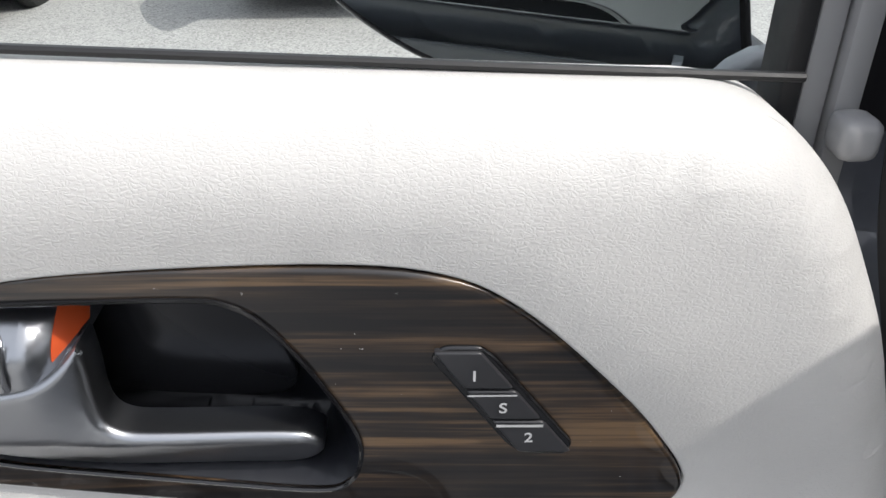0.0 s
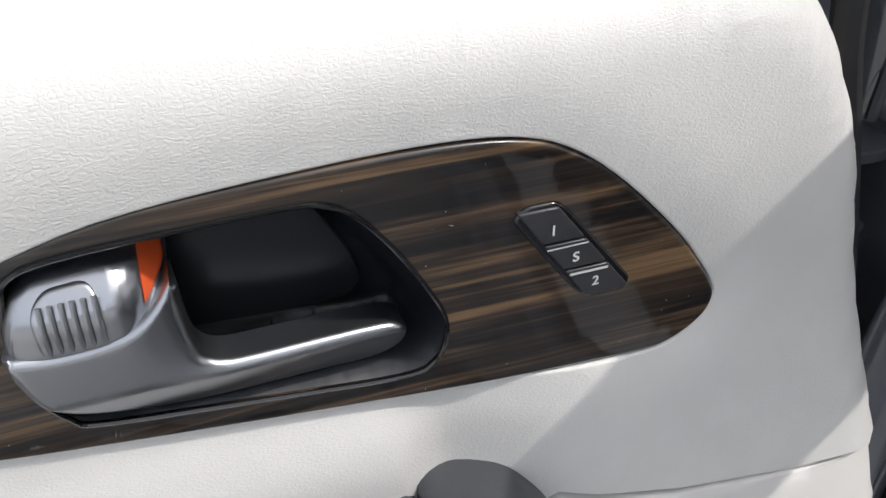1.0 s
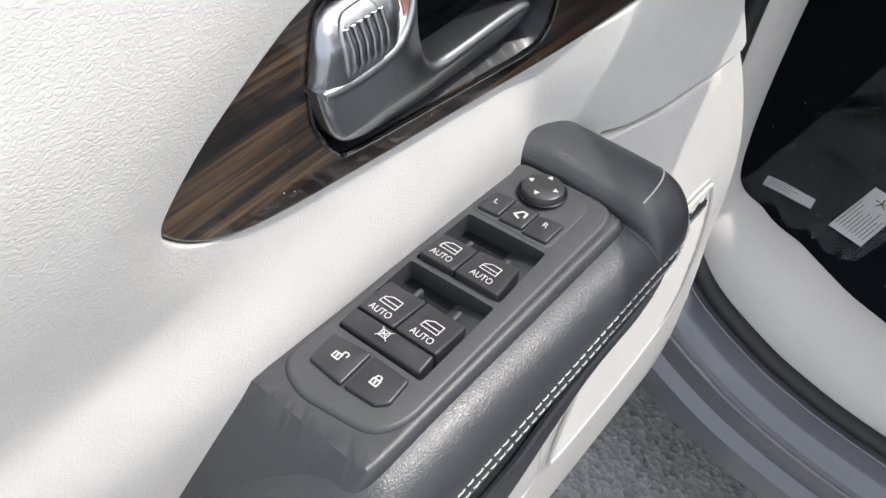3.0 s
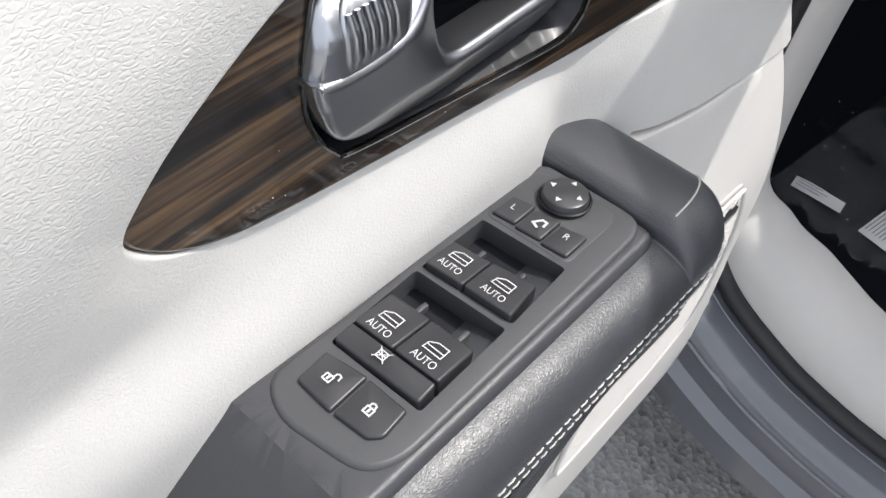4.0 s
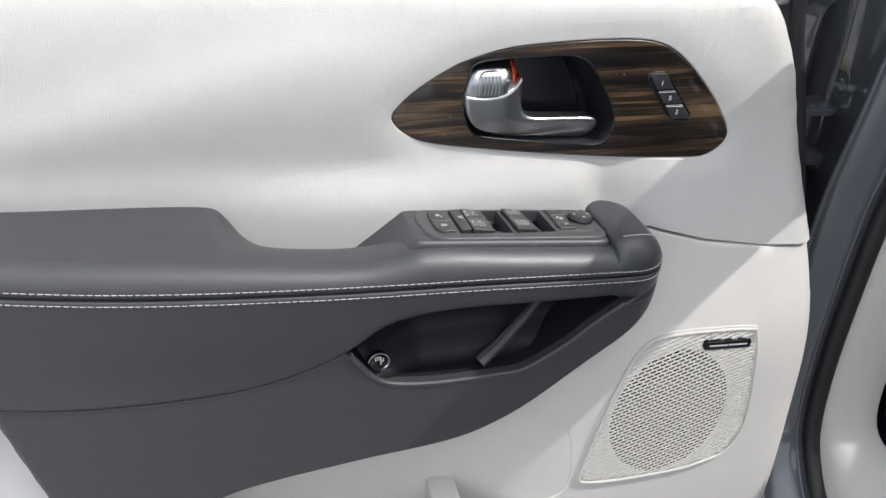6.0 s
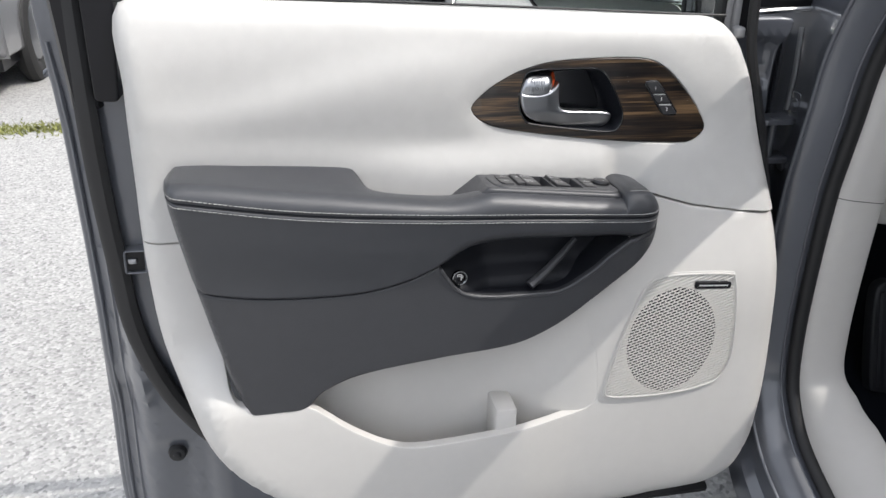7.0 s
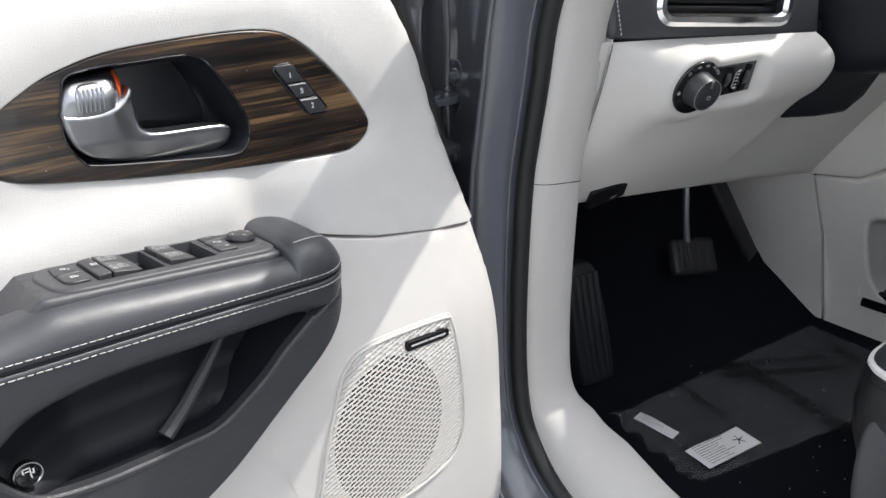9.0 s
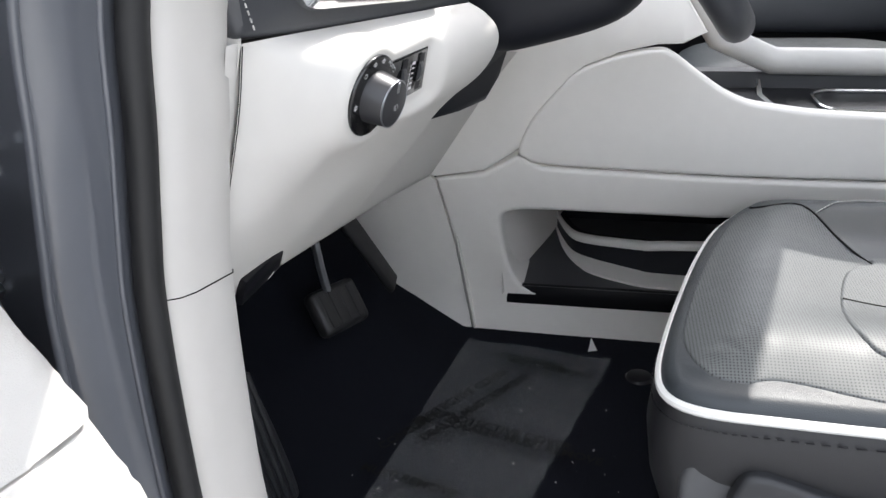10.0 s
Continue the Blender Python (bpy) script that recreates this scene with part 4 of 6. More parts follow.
# ---- painted shell, glass and seals of the door ----
SHELL = rounded([(-0.885, 1.23), (-0.882, 1.0), (-0.883, 0.72), (-0.891, 0.47), (-0.900, 0.26), (-0.885, 0.18), (-0.82, 0.155), (-0.36, 0.145), (0.035, 0.150), (0.26, 0.155), (0.300, 0.20), (0.308, 0.45), (0.306, 0.75), (0.312, 0.88), (0.306, 1.02), (0.308, 1.09), (0.320, 1.135), (0.312, 1.150), (0.25, 1.150), (0.175, 1.146), (0.14, 1.116), (0.1, 1.112), (-0.4, 1.125), (-0.74, 1.145), (-0.79, 1.215)], 4)
SHELL_A = np.array([tuple(q) for q in SHELL])


def shell_y(x, z):
    g = loop_gap((x, z), SHELL_A)
    y = 0.335 + (0.065 - 0.045 * (1 - step(z, 0.25, 0.40)) * step(x, -0.85, -0.7)) * (1 - step(g, 0.018, 0.075))
    y += 0.024 * (1 - step(z, 0.46, 0.58)) * (1 - step(x, -0.74, -0.70))
    front = step(x, 0.185, 0.21) * step(z, 0.90, 0.98)
    y += (0.398 - 0.12 * (x - 0.2) - 0.012 * step(z, 1.10, 1.115) - y) * front
    for cx, cz, w, h in ((-0.80, 0.33, 0.05, 0.10), (0.275, 1.075, 0.030, 0.045), (-0.79, 0.55, 0.025, 0.06)):
        y += 0.010 * step(1 - max(abs(x - cx) / w, abs(z - cz) / h), 0.0, 0.35)
    return y


shell = part("door_shell", panel(SHELL, DOOR, (), on_door(shell_y), roll=0.006, thick=0.01, cell=0.016), paint, door, "grey painted steel inner door shell", sharp=60)
skin = [Vector((q[0] * 1.012, min(q[1], 1.085) + (0.0 if q[1] > 0.4 else -0.006))) for q in SHELL]
part("outer_skin", panel(skin, (Vector((0, 0.432, 0)), *DOOR[1:]), (), None, roll=0.010, thick=0.012, cell=0.1), paint, door)
SEAL = rounded([(-0.818, 1.25), (-0.822, 1.06), (-0.822, 0.93), (-0.817, 0.80), (-0.806, 0.663), (-0.756, 0.52), (-0.655, 0.383), (-0.561, 0.300), (-0.45, 0.242), (-0.30, 0.222), (0.0, 0.222), (0.20, 0.235), (0.275, 0.27)], 5, False)
EDGE_SEAL = rounded([(0.275, 0.27), (0.300, 0.36), (0.304, 0.6), (0.290, 0.80), (0.262, 0.93), (0.228, 1.04), (0.206, 1.11), (0.198, 1.18), (0.200, 1.30)], 5, False)
part("door_seal", tube([Vector((q[0], 0.325, q[1])) for q in SEAL], 0.014, 8, squash=1.3), rubber, door, "black rubber door seal")
part("front_seal", tube([Vector((q[0], 0.302, q[1])) for q in EDGE_SEAL], 0.0085, 8, squash=1.3), rubber, door, "black rubber door edge seal")
part("bottom_seal", tube([Vector((x, 0.340, 0.172)) for x in np.linspace(-0.72, 0.29, 12)], 0.013, 8, squash=1.5), rubber, door)
latch_frame = filleted([(-0.8055, 0.786), (-0.768, 0.786), (-0.766, 0.827), (-0.8035, 0.827)], 0.005)
latch_hole = filleted([(-0.803, 0.789), (-0.775, 0.789), (-0.773, 0.824), (-0.801, 0.824)], 0.003)
latch = part("door_latch", panel(latch_frame, (Vector((0, 0.311, 0)), *DOOR[1:]), [latch_hole], None, roll=0.003, thick=0.035), paint, door, "painted door latch plate with dark throat")
part("latch_throat", box((-0.802, 0.318, 0.790), (-0.773, 0.324, 0.825)), plastic_black, latch)
part("latch_claw", box((-0.799, 0.313, 0.803), (-0.786, 0.319, 0.812), 0.002), steel, latch)
part("grommet", join(drum((-0.7815, 0.362, 0.393), (0, -1, 0), 0.017, 0.015, 0.010, 24, 0.003), drum((-0.7815, 0.354, 0.393), (0, -1, 0), 0.008, 0.006, 0.006, 16, 0.002)), rubber, door, "round black rubber plug")
GLASS_Z = [(-0.80, 1.17), (0.155, 1.14), (0.155, 1.42), (0.02, 1.55), (-0.25, 1.63), (-0.78, 1.66)]
pane = part("window_pane", panel(GLASS_Z, (Vector((0, 0.330, 0)), *DOOR[1:]), (), None, thick=0.004), glass, door, "clear door window glass")
pane.visible_shadow = False
part("beltline_seal", tube([Vector((x, 0.304, z)) for x, z in ((-0.76, 1.2035), (-0.43, 1.1985), (-0.163, 1.1845), (-0.017, 1.1765), (0.08, 1.171), (0.152, 1.1672))], 0.0020, 8, squash=1.3), rubber, door)
part("window_frame", tube([Vector(q) for q in ((0.212, 0.358, 1.13), (0.208, 0.356, 1.25), (0.185, 0.345, 1.42), (0.03, 0.328, 1.56), (-0.25, 0.32, 1.645), (-0.78, 0.32, 1.68), (-0.835, 0.325, 1.62), (-0.83, 0.335, 1.25), (-0.82, 0.335, 1.05))], 0.022, 8), plastic_black, door, "black window frame")
part("frame_post", join(box((0.1615, 0.322, 1.08), (0.174, 0.345, 1.42), 0.003), box((0.175, 0.318, 1.08), (0.187, 0.345, 1.42), 0.003)), post_grey, door, "grey plastic window post")
part("glass_run", box((0.152, 0.320, 1.10), (0.1612, 0.345, 1.42), 0.002), rubber, door)
part("post_cap", box((0.173, 0.300, 1.131), (0.190, 0.320, 1.149), 0.005, None, 3), post_grey, door)
for d in (0.012, 0.034):
    line = [q for q in shrink(SHELL, d) if q[0] < -0.70 and 0.19 < q[1] < 1.17]
    line.sort(key=lambda q: q[1])
    part("shell_bead", tube([Vector((q[0], shell_y(q[0], q[1]) - 0.001, q[1])) for q in line if q[0] < -0.82], 0.0035, 6), paint, shell)
part("rear_corner_cover", panel(filleted([(-0.803, 1.066), (-0.770, 1.064), (-0.752, 1.26), (-0.800, 1.26)], 0.008), (Vector((0, 0.300, 0)), *DOOR[1:]), (), None, roll=0.004, thick=0.03), plastic_black, door)


# door mirror outside the window
MIRROR_N = Vector((-0.30, -0.95, 0.08)).normalized()
MIRROR_U = Vector((0.95, -0.30, 0)).normalized()
MIRROR_V = MIRROR_N.cross(MIRROR_U).normalized()
MIRROR = (Vector((-0.03, 0.50, 0.0)), MIRROR_U, MIRROR_V, MIRROR_N)
mirror_line = rounded([(-0.100, 1.200), (-0.086, 1.160), (-0.052, 1.128), (0.0, 1.098), (0.060, 1.080), (0.150, 1.072), (0.228, 1.076), (0.238, 1.090), (0.226, 1.150), (0.214, 1.230), (0.190, 1.272), (0.10, 1.282), (-0.04, 1.276), (-0.088, 1.250)], 4)
housing = part("mirror_housing", panel(mirror_line, MIRROR, (), lambda x, z: -0.004, roll=0.006, thick=0.02), gloss_black, door, "dark door mirror housing outside the window")
part("mirror_shell", loft([[MIRROR[0] + MIRROR[1] * q[0] + MIRROR[2] * q[1] - MIRROR[3] * d for q in shrink(mirror_line, k)] for d, k in ((0.02, 0.0), (0.05, 0.003), (0.09, 0.018), (0.12, 0.045), (0.13, 0.075))], True, True), paint, housing)
part("mirror_glass", panel(shrink(mirror_line, 0.007), MIRROR, (), None, thick=0.003), mirror_mat, housing, "silvered mirror glass")
part("mirror_arm", tube([(0.20, 0.60, 1.10), (0.225, 0.52, 1.085), (0.235, 0.44, 1.08)], [0.030, 0.028, 0.034], 12), plastic_black, housing)


# ---- car body round the door opening ----
body = thing("minivan", "grey painted minivan with its front doorway open", "car")
OPEN = [(-1.30, 1.735), (-0.75, 1.73), (-0.45, 1.71), (-0.27, 1.665), (-0.162, 1.60), (-0.042, 1.50), (0.058, 1.40), (0.138, 1.30), (0.198, 1.20), (0.238, 1.10), (0.253, 1.0), (0.264, 0.93), (0.273, 0.86), (0.277, 0.73), (0.275, 0.60), (0.263, 0.50), (0.236, 0.44), (0.19, 0.388), (0.12, 0.347), (0.04, 0.317), (-0.10, 0.297), (-0.5, 0.288), (-1.3, 0.288)]
open_line = rounded(OPEN, 5, False)
X0 = 0.385


def swept(section):
    """Faces along the doorway: section(k) gives (inwards x, outwards offset) pairs; k runs 0 at the pillar to 1 on the sill."""
    rows = []
    n = len(open_line)
    for i, q in enumerate(open_line):
        d = (open_line[min(i + 1, n - 1)] - open_line[max(i - 1, 0)]).normalized()
        nrm = Vector((-d.y, d.x))  # outwards, away from the opening
        k = step(-d.x, 0.1, 0.95) if q.y < 0.6 else 0.0
        top = step(q.y, 1.12, 1.30)  # the slim pillar and roof rail
        rows.append([Vector((X0 + dx + top * 0.5 * max(0.0, o - 0.05), q.x + nrm.x * o * (1 - 0.65 * top * (o > 0.07)), q.y + nrm.y * o * (1 - 0.65 * top * (o > 0.07)))) for dx, o in section(k)])
    return loft(rows)


mix = lambda a, b, k: [(p[0] + (q[0] - p[0]) * k, p[1] + (q[1] - p[1]) * k) for p, q in zip(a, b)]
METAL = [(0.010, 0.006), (-0.018, 0.010), (-0.045, 0.022), (-0.056, 0.030), (-0.0605, 0.0365), (-0.0605, 0.040), (-0.052, 0.050), (-0.036, 0.075), (-0.022, 0.11), (-0.012, 0.18), (0.0, 0.34)]
METAL_SILL = [(0.010, 0.006), (-0.018, 0.008), (-0.045, 0.012), (-0.060, 0.020), (-0.070, 0.035), (-0.071, 0.045), (-0.072, 0.060), (-0.075, 0.075), (-0.095, 0.085), (-0.100, 0.13), (-0.060, 0.17)]
part("door_frame", swept(lambda k: mix(METAL, METAL_SILL, k)), paint, body, "grey painted door frame and sill", sharp=50)
bead = lambda dx, o, r: [(dx + r * math.cos(t), o + r * math.sin(t)) for t in [2 * math.pi * j / 8 for j in range(9)]]
part("frame_bead", swept(lambda k: bead(-0.061 - 0.010 * k, 0.0385, 0.0042)), paint, body, sharp=80)
part("frame_lip", swept(lambda k: bead(-0.0165, 0.0095, 0.0028)), paint, body, sharp=80)
seal_section = [(0.012 * math.cos(t), -0.004 + 0.011 * math.sin(t)) for t in [2 * math.pi * j / 10 for j in range(11)]]
part("opening_seal", swept(lambda k: [(a * 1.15, b) for a, b in seal_section]), rubber, body, "black rubber doorway seal", sharp=80)
TRIM = [(0.006, 0.004), (0.008, -0.010), (0.016, -0.020), (0.030, -0.026), (0.055, -0.030), (0.079, -0.034), (0.0865, -0.030), (0.088, 0.02), (0.092, 0.12)]
TRIM_SILL = [(0.006, 0.004), (0.006, -0.018), (0.014, -0.042), (0.030, -0.066), (0.060, -0.084), (0.085, -0.094), (0.098, -0.092), (0.104, -0.070), (0.108, 0.02)]
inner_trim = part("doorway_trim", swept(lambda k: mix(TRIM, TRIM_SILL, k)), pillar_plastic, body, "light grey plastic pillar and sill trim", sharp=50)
# the joint across the pillar trim
joint = []
for dx, o in TRIM[1:7]:
    joint.append(Vector((X0 + dx, 0.2735 + o, 0.861 - 0.10 * (dx - 0.01))) + Vector((0, -0.0007, 0)))
part("trim_joint", tube(joint, 0.0006, 5), ink, inner_trim)

# hinges
for z0 in (0.935, 0.535):
    plate_line_ = filleted([(-0.022, -0.078), (0.016, -0.078), (0.026, -0.03), (0.026, 0.03), (0.016, 0.082), (-0.022, 0.082)], 0.012)
    HG = (Vector((0.366, 0.398, z0)), Vector((0.10, 0.99, 0)).normalized(), Vector((0, 0, 1)), Vector((-0.99, 0.10, 0)).normalized())
    hinge = part("hinge", join(panel(plate_line_, HG, (), None, roll=0.002, thick=0.006), *[panel(filleted([(0.300, 0.376), (0.352, 0.370), (0.374, 0.384), (0.374, 0.425), (0.300, 0.425)], 0.010), (Vector((0, 0, z0 + d)), Vector((1, 0, 0)), Vector((0, 1, 0)), Vector((0, 0, 1))), (), None, roll=0.002, thick=0.007) for d in (0.036, -0.036)], tube([(0.330, 0.392, z0 - 0.039), (0.330, 0.392, z0 + 0.039)], 0.0075, 12)), paint, body, "painted door hinge")
    for dz in (0.058, -0.056):
        part("bolt", join(drum((0.366, 0.390, z0 + dz), (-1, -0.25, 0), 0.013, 0.012, 0.003, 20, 0.001), drum((0.363, 0.389, z0 + dz), (-1, -0.25, 0), 0.009, 0.008, 0.008, 6, 0.0015)), steel, hinge)
part("check_strap", tube([(0.352, 0.395, 1.13), (0.354, 0.393, 1.05), (0.350, 0.392, 0.985)], 0.0045, 8), steel, body)
part("wiring_boot", tube([(0.31, 0.40, 0.745), (0.335, 0.385, 0.740), (0.375, 0.39, 0.745)], [0.022, 0.017, 0.022], 12), rubber, body)
# black sheet stands in for the shade in the gap between door and body
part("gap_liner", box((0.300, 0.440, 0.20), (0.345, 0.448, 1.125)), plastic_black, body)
part("window_strip", tube([(0.235, 0.405, 1.154), (0.30, 0.405, 1.158), (0.37, 0.405, 1.160)], 0.005, 8), chrome, body, "chrome window base strip")
part("mirror_base", box((0.21, 0.41, 1.160), (0.38, 0.46, 1.23), 0.01), plastic_black, body)
fender_rows = []
for y in np.linspace(0.46, 1.6, 10):
    fender_rows.append([Vector((0.335 + 0.02 * ((z - 0.7) / 0.4) ** 2 + 0.41 * (y - 0.46), y, z)) for z in np.linspace(0.16, 1.10, 10)] + [Vector((0.44 + 0.41 * (y - 0.46), y, 1.14 - 0.12 * step(y, 0.9, 1.6))), Vector((1.1, y, 1.17 - 0.14 * step(y, 0.9, 1.6))), Vector((1.6, y, 1.18 - 0.14 * step(y, 0.9, 1.6))), Vector((2.22, y, 1.15 - 0.12 * step(y, 0.9, 1.6))), Vector((2.30, y, 1.0)), Vector((2.30, y, 0.16))])
fender_rows.append([Vector((q.x, q.y + 0.10, min(q.z, 0.75))) for q in fender_rows[-1]])
fender_rows.append([Vector((q.x, q.y + 0.02, 0.16)) for q in fender_rows[-1]])
part("fender", loft(fender_rows), paint, body, "grey painted front wing and bonnet")
part("hinge_pillar", box((0.37, 0.47, 0.2), (0.40, 0.60, 1.12)), paint, body)
# closing shell: roof, far side, rear, firewall and cowl
def slanted_strip(z0, z1):
    """The strip of roof ahead of the sunroof, deeper towards the far side; unseen, its slant shapes the sun patch on
    the seat.
    """
    bm = box((1.05, 0, z0), (1.56, 1, z1))
    for v in bm.verts:
        v.co.y = -0.35 if v.co.y > 0.5 else -0.515 - 0.245 * (v.co.x - 1.06)
    return bm


# box from x 1.39 to 1.80: unseen, added to keep sun off the film
part("roof", join(box((0.44, -2.9, 1.74), (1.06, -0.34, 1.80)), box((1.55, -2.9, 1.74), (2.25, -0.34, 1.80)), slanted_strip(1.74, 1.80), box((1.39, -0.352, 1.735), (1.80, -0.13, 1.76)), box((1.06, -2.9, 1.74), (1.55, -1.15, 1.80))), paint, body)
part("far_side", box((2.22, -2.9, 0.25), (2.30, -0.1, 1.16), 0.01), paint, body)
part("rear_wall", box((0.45, -2.95, 0.25), (2.25, -2.88, 1.2), 0.01), plastic_light, body)
part("headliner", join(box((0.47, -2.88, 1.715), (1.05, -0.36, 1.735)), box((1.56, -2.88, 1.715), (2.24, -0.36, 1.735)), slanted_strip(1.715, 1.735), box((1.05, -2.88, 1.715), (1.56, -1.16, 1.735))), headliner_mat, body, "light grey fabric headliner")
part("far_trim", box((2.20, -2.85, 0.40), (2.218, -1.1, 1.15), 0.005), plastic_light, body)
part("rear_side", box((0.36, -2.9, 0.15), (0.44, -0.98, 1.12), 0.01), paint, body)
part("centre_pillar", box((0.40, -1.12, 1.0), (0.48, -0.95, 1.72), 0.01), plastic_light, body)
part("firewall", box((0.52, 0.80, 0.15), (2.25, 0.86, 1.12)), plastic_black, body)
part("cowl", box((0.47, 0.24, 1.135), (2.25, 0.90, 1.16), 0.01), plastic_black, body)
part("kick_wall", box((0.468, 0.29, 0.30), (0.475, 0.82, 0.79)), carpet, body)

# ---- footwell ----
floor_rows = []
for x in np.linspace(0.40, 2.24, 18):
    row = []
    for y, z in ((-2.9, 0.33), (-1.2, 0.335), (-0.3, 0.335), (0.0, 0.337), (0.20, 0.340), (0.34, 0.352), (0.44, 0.40), (0.60, 0.55), (0.80, 0.72)):
        rise = (0.30 * max(0.0, y - 0.20) + 0.5 * max(0.0, y - 0.28)) * step(x, 0.92, 1.15) * (y < 0.7)
        row.append(Vector((x, y, z + rise - 0.004 * step(abs(x - 0.85), 0.2, 0.5))))
    floor_rows.append(row)
single("car_floor", loft(floor_rows), carpet, "black carpet on the car floor and toe board", "carpet", "structure", sharp=60)


def film_bm():
    bm = bmesh.new()
    nu, nv = 90, 66
    c = [Vector((1.228, 0.178)), Vector((1.190, -0.100)), Vector((0.600, 0.060)), Vector((0.635, 0.262))]
    grid = []
    for i in range(nu):
        s = i / (nu - 1)
        row = []
        for j in range(nv):
            t = j / (nv - 1)
            p = c[0].lerp(c[3], s).lerp(c[1].lerp(c[2], s), t)
            if i == nu - 1:
                p += Vector((0.012 * math.sin(j * 0.7), 0.01 * math.cos(j * 0.4)))
            z = 0.343 + 0.007 * step(p.y, 0.15, 0.30) + 0.003 * noise.noise((p.x * 9, p.y * 9, 0)) + 0.0018 * (1 - abs(noise.noise((p.x * 14, p.y * 11, 3))) * 2.4) + 0.0016 * (1 - abs(noise.noise((p.x * 34, p.y * 38, 7))) * 2) + 0.003
            row.append(bm.verts.new((p.x, p.y, z)))
        grid.append(row)
    for a, b in zip(grid, grid[1:]):
        for k in range(nv - 1):
            bm.faces.new((a[k], a[k + 1], b[k + 1], b[k]))
    return bm


film = single("floor_film", film_bm(), film_mat, "crinkled clear plastic protective film on the black carpet", "plastic film", sharp=180)


def tag(corners, rows_, name, label):
    a, b, d = [Vector(q) for q in corners]  # origin, along, across
    u, v = (b - a), (d - a)
    w = u.cross(v).normalized()
    if w.z < 0:
        w = -w
    fr = (a + w * 0.001, u.normalized(), v.normalized(), w)
    ob = single(name, panel([(0, 0), (u.length, 0), (u.length, v.length), (0, v.length)], fr, (), lambda p, q: 0.0015 * math.sin(p * 60), thick=0.0006, cell=0.01), paper_mat, label, "label")
    lines = []
    for i in range(rows_):
        s = (i + 0.8) / (rows_ + 0.8) * v.length
        lines.append([(u.length * 0.08, s), (u.length * random.uniform(0.35, 0.7), s)])
    part("print", strokes(lines, 0.0009, fr, 0.0024), ink, ob)
    return ob


big = tag(((0.643, 0.118, 0.354), (0.766, 0.094, 0.354), (0.632, 0.064, 0.356)), 9, "part_label", "white printed paper label lying on the film")
star = (Vector((0.736, 0.072, 0.3555)), Vector((1, 0, 0)), Vector((0, 1, 0)), Vector((0, 0, 1)))
part("mark", strokes([[(0, 0), (0.011 * math.cos(t), 0.011 * math.sin(t))] for t in [k * 2 * math.pi / 5 for k in range(5)]], 0.0018, star, 0.0012), ink, big)
tag(((0.679, 0.235, 0.353), (0.682, 0.155, 0.353), (0.655, 0.233, 0.353)), 3, "part_label", "small white printed paper strip lying on the film")
scrap = bmesh.new()
sv = [scrap.verts.new(q) for q in ((1.215, -0.055, 0.345), (1.222, -0.072, 0.345), (1.218, -0.060, 0.375), (1.23, -0.066, 0.352))]
for f in ((0, 1, 2), (1, 3, 2), (0, 2, 3)):
    scrap.faces.new([sv[i] for i in f])
single("paper_scrap", scrap, paper_mat, "small torn white paper scrap on the carpet", "paper scrap")
FLOOR = (Vector((0, 0, 0.352)), Vector((0.0, -1, 0)), Vector((1, 0, 0)), Vector((0, 0, 1)))
for body_, u, v, w in (("DEALER MUST REMOVE", -0.030, 0.900, -0.235), ("PROTECTIVE COVER", -0.065, 0.925, -0.235), ("MUST REMOVE", -0.010, 1.120, -0.235), ("CONSUMER", -0.045, 1.140, -0.235), ("DEALER MUST REMOVE", -0.120, 0.985, 0.955), ("PROTECTIVE COVER", -0.150, 1.010, 0.955), ("CONSUMER", -0.215, 0.905, 0.955), ("MUST REMOVE", -0.190, 0.785, -0.235)):
    words(body_, 0.024, FLOOR, u, v, film, ink, "lettering", 0.010, w, 1.0, 0.0005)
single("mat_fastener", drum((1.155, -0.150, 0.334), (0, 0, 1), 0.026, 0.023, 0.006, 28, 0.002), plastic_black, "round black mat fastener in the carpet", "fastener")

# crumbs and lint on the carpet
crumbs = bmesh.new()
rnd_c = random.Random(11)
for _ in range(70):
    x, y, r = rnd_c.uniform(0.55, 1.15), rnd_c.uniform(-0.12, 0.30), rnd_c.uniform(0.0006, 0.0017)
    c = Vector((x, y, 0.3425 + 0.004 * step(y, 0.15, 0.30)))
    vs = [crumbs.verts.new(c + Vector((rnd_c.uniform(-1, 1) * r, rnd_c.uniform(-1, 1) * r, h * r))) for h in (0, 0, 0, 1.6)]
    for f in ((0, 1, 2), (0, 1, 3), (1, 2, 3), (0, 2, 3)):
        crumbs.faces.new([vs[i] for i in f])
single("carpet_crumbs", crumbs, paper_mat, "pale crumbs and lint on the black carpet", "crumbs", "stuff")

# pedals
brake = thing("brake_pedal", "black rubber brake pedal on a steel arm", "pedal")
bp = Matrix.Translation((1.005, 0.360, 0.522)) @ pose(0, 0, 0, -34, 6, -22)
part("pad", box((-0.055, -0.014, -0.040), (0.055, 0.016, 0.040), 0.012, bp, 3), rubber, brake)
for k in range(4):
    part("rib", box((-0.040 + k * 0.022, -0.0155, -0.030), (-0.027 + k * 0.022, -0.013, 0.030), 0.001, bp), rubber, brake)
part("arm", tube([(1.0, 0.372, 0.55), (0.995, 0.378, 0.60), (0.99, 0.385, 0.68), (0.985, 0.42, 0.82)], 0.007, 8), steel, brake)
accel = thing("accelerator_pedal", "long black accelerator pedal", "pedal")
am = Matrix.Translation((1.118, 0.335, 0.580)) @ pose(0, 0, 0, -20, -22, 4)
part("pad", box((-0.021, -0.007, -0.100), (0.021, 0.009, 0.110), 0.007, am, 3), rubber, accel)
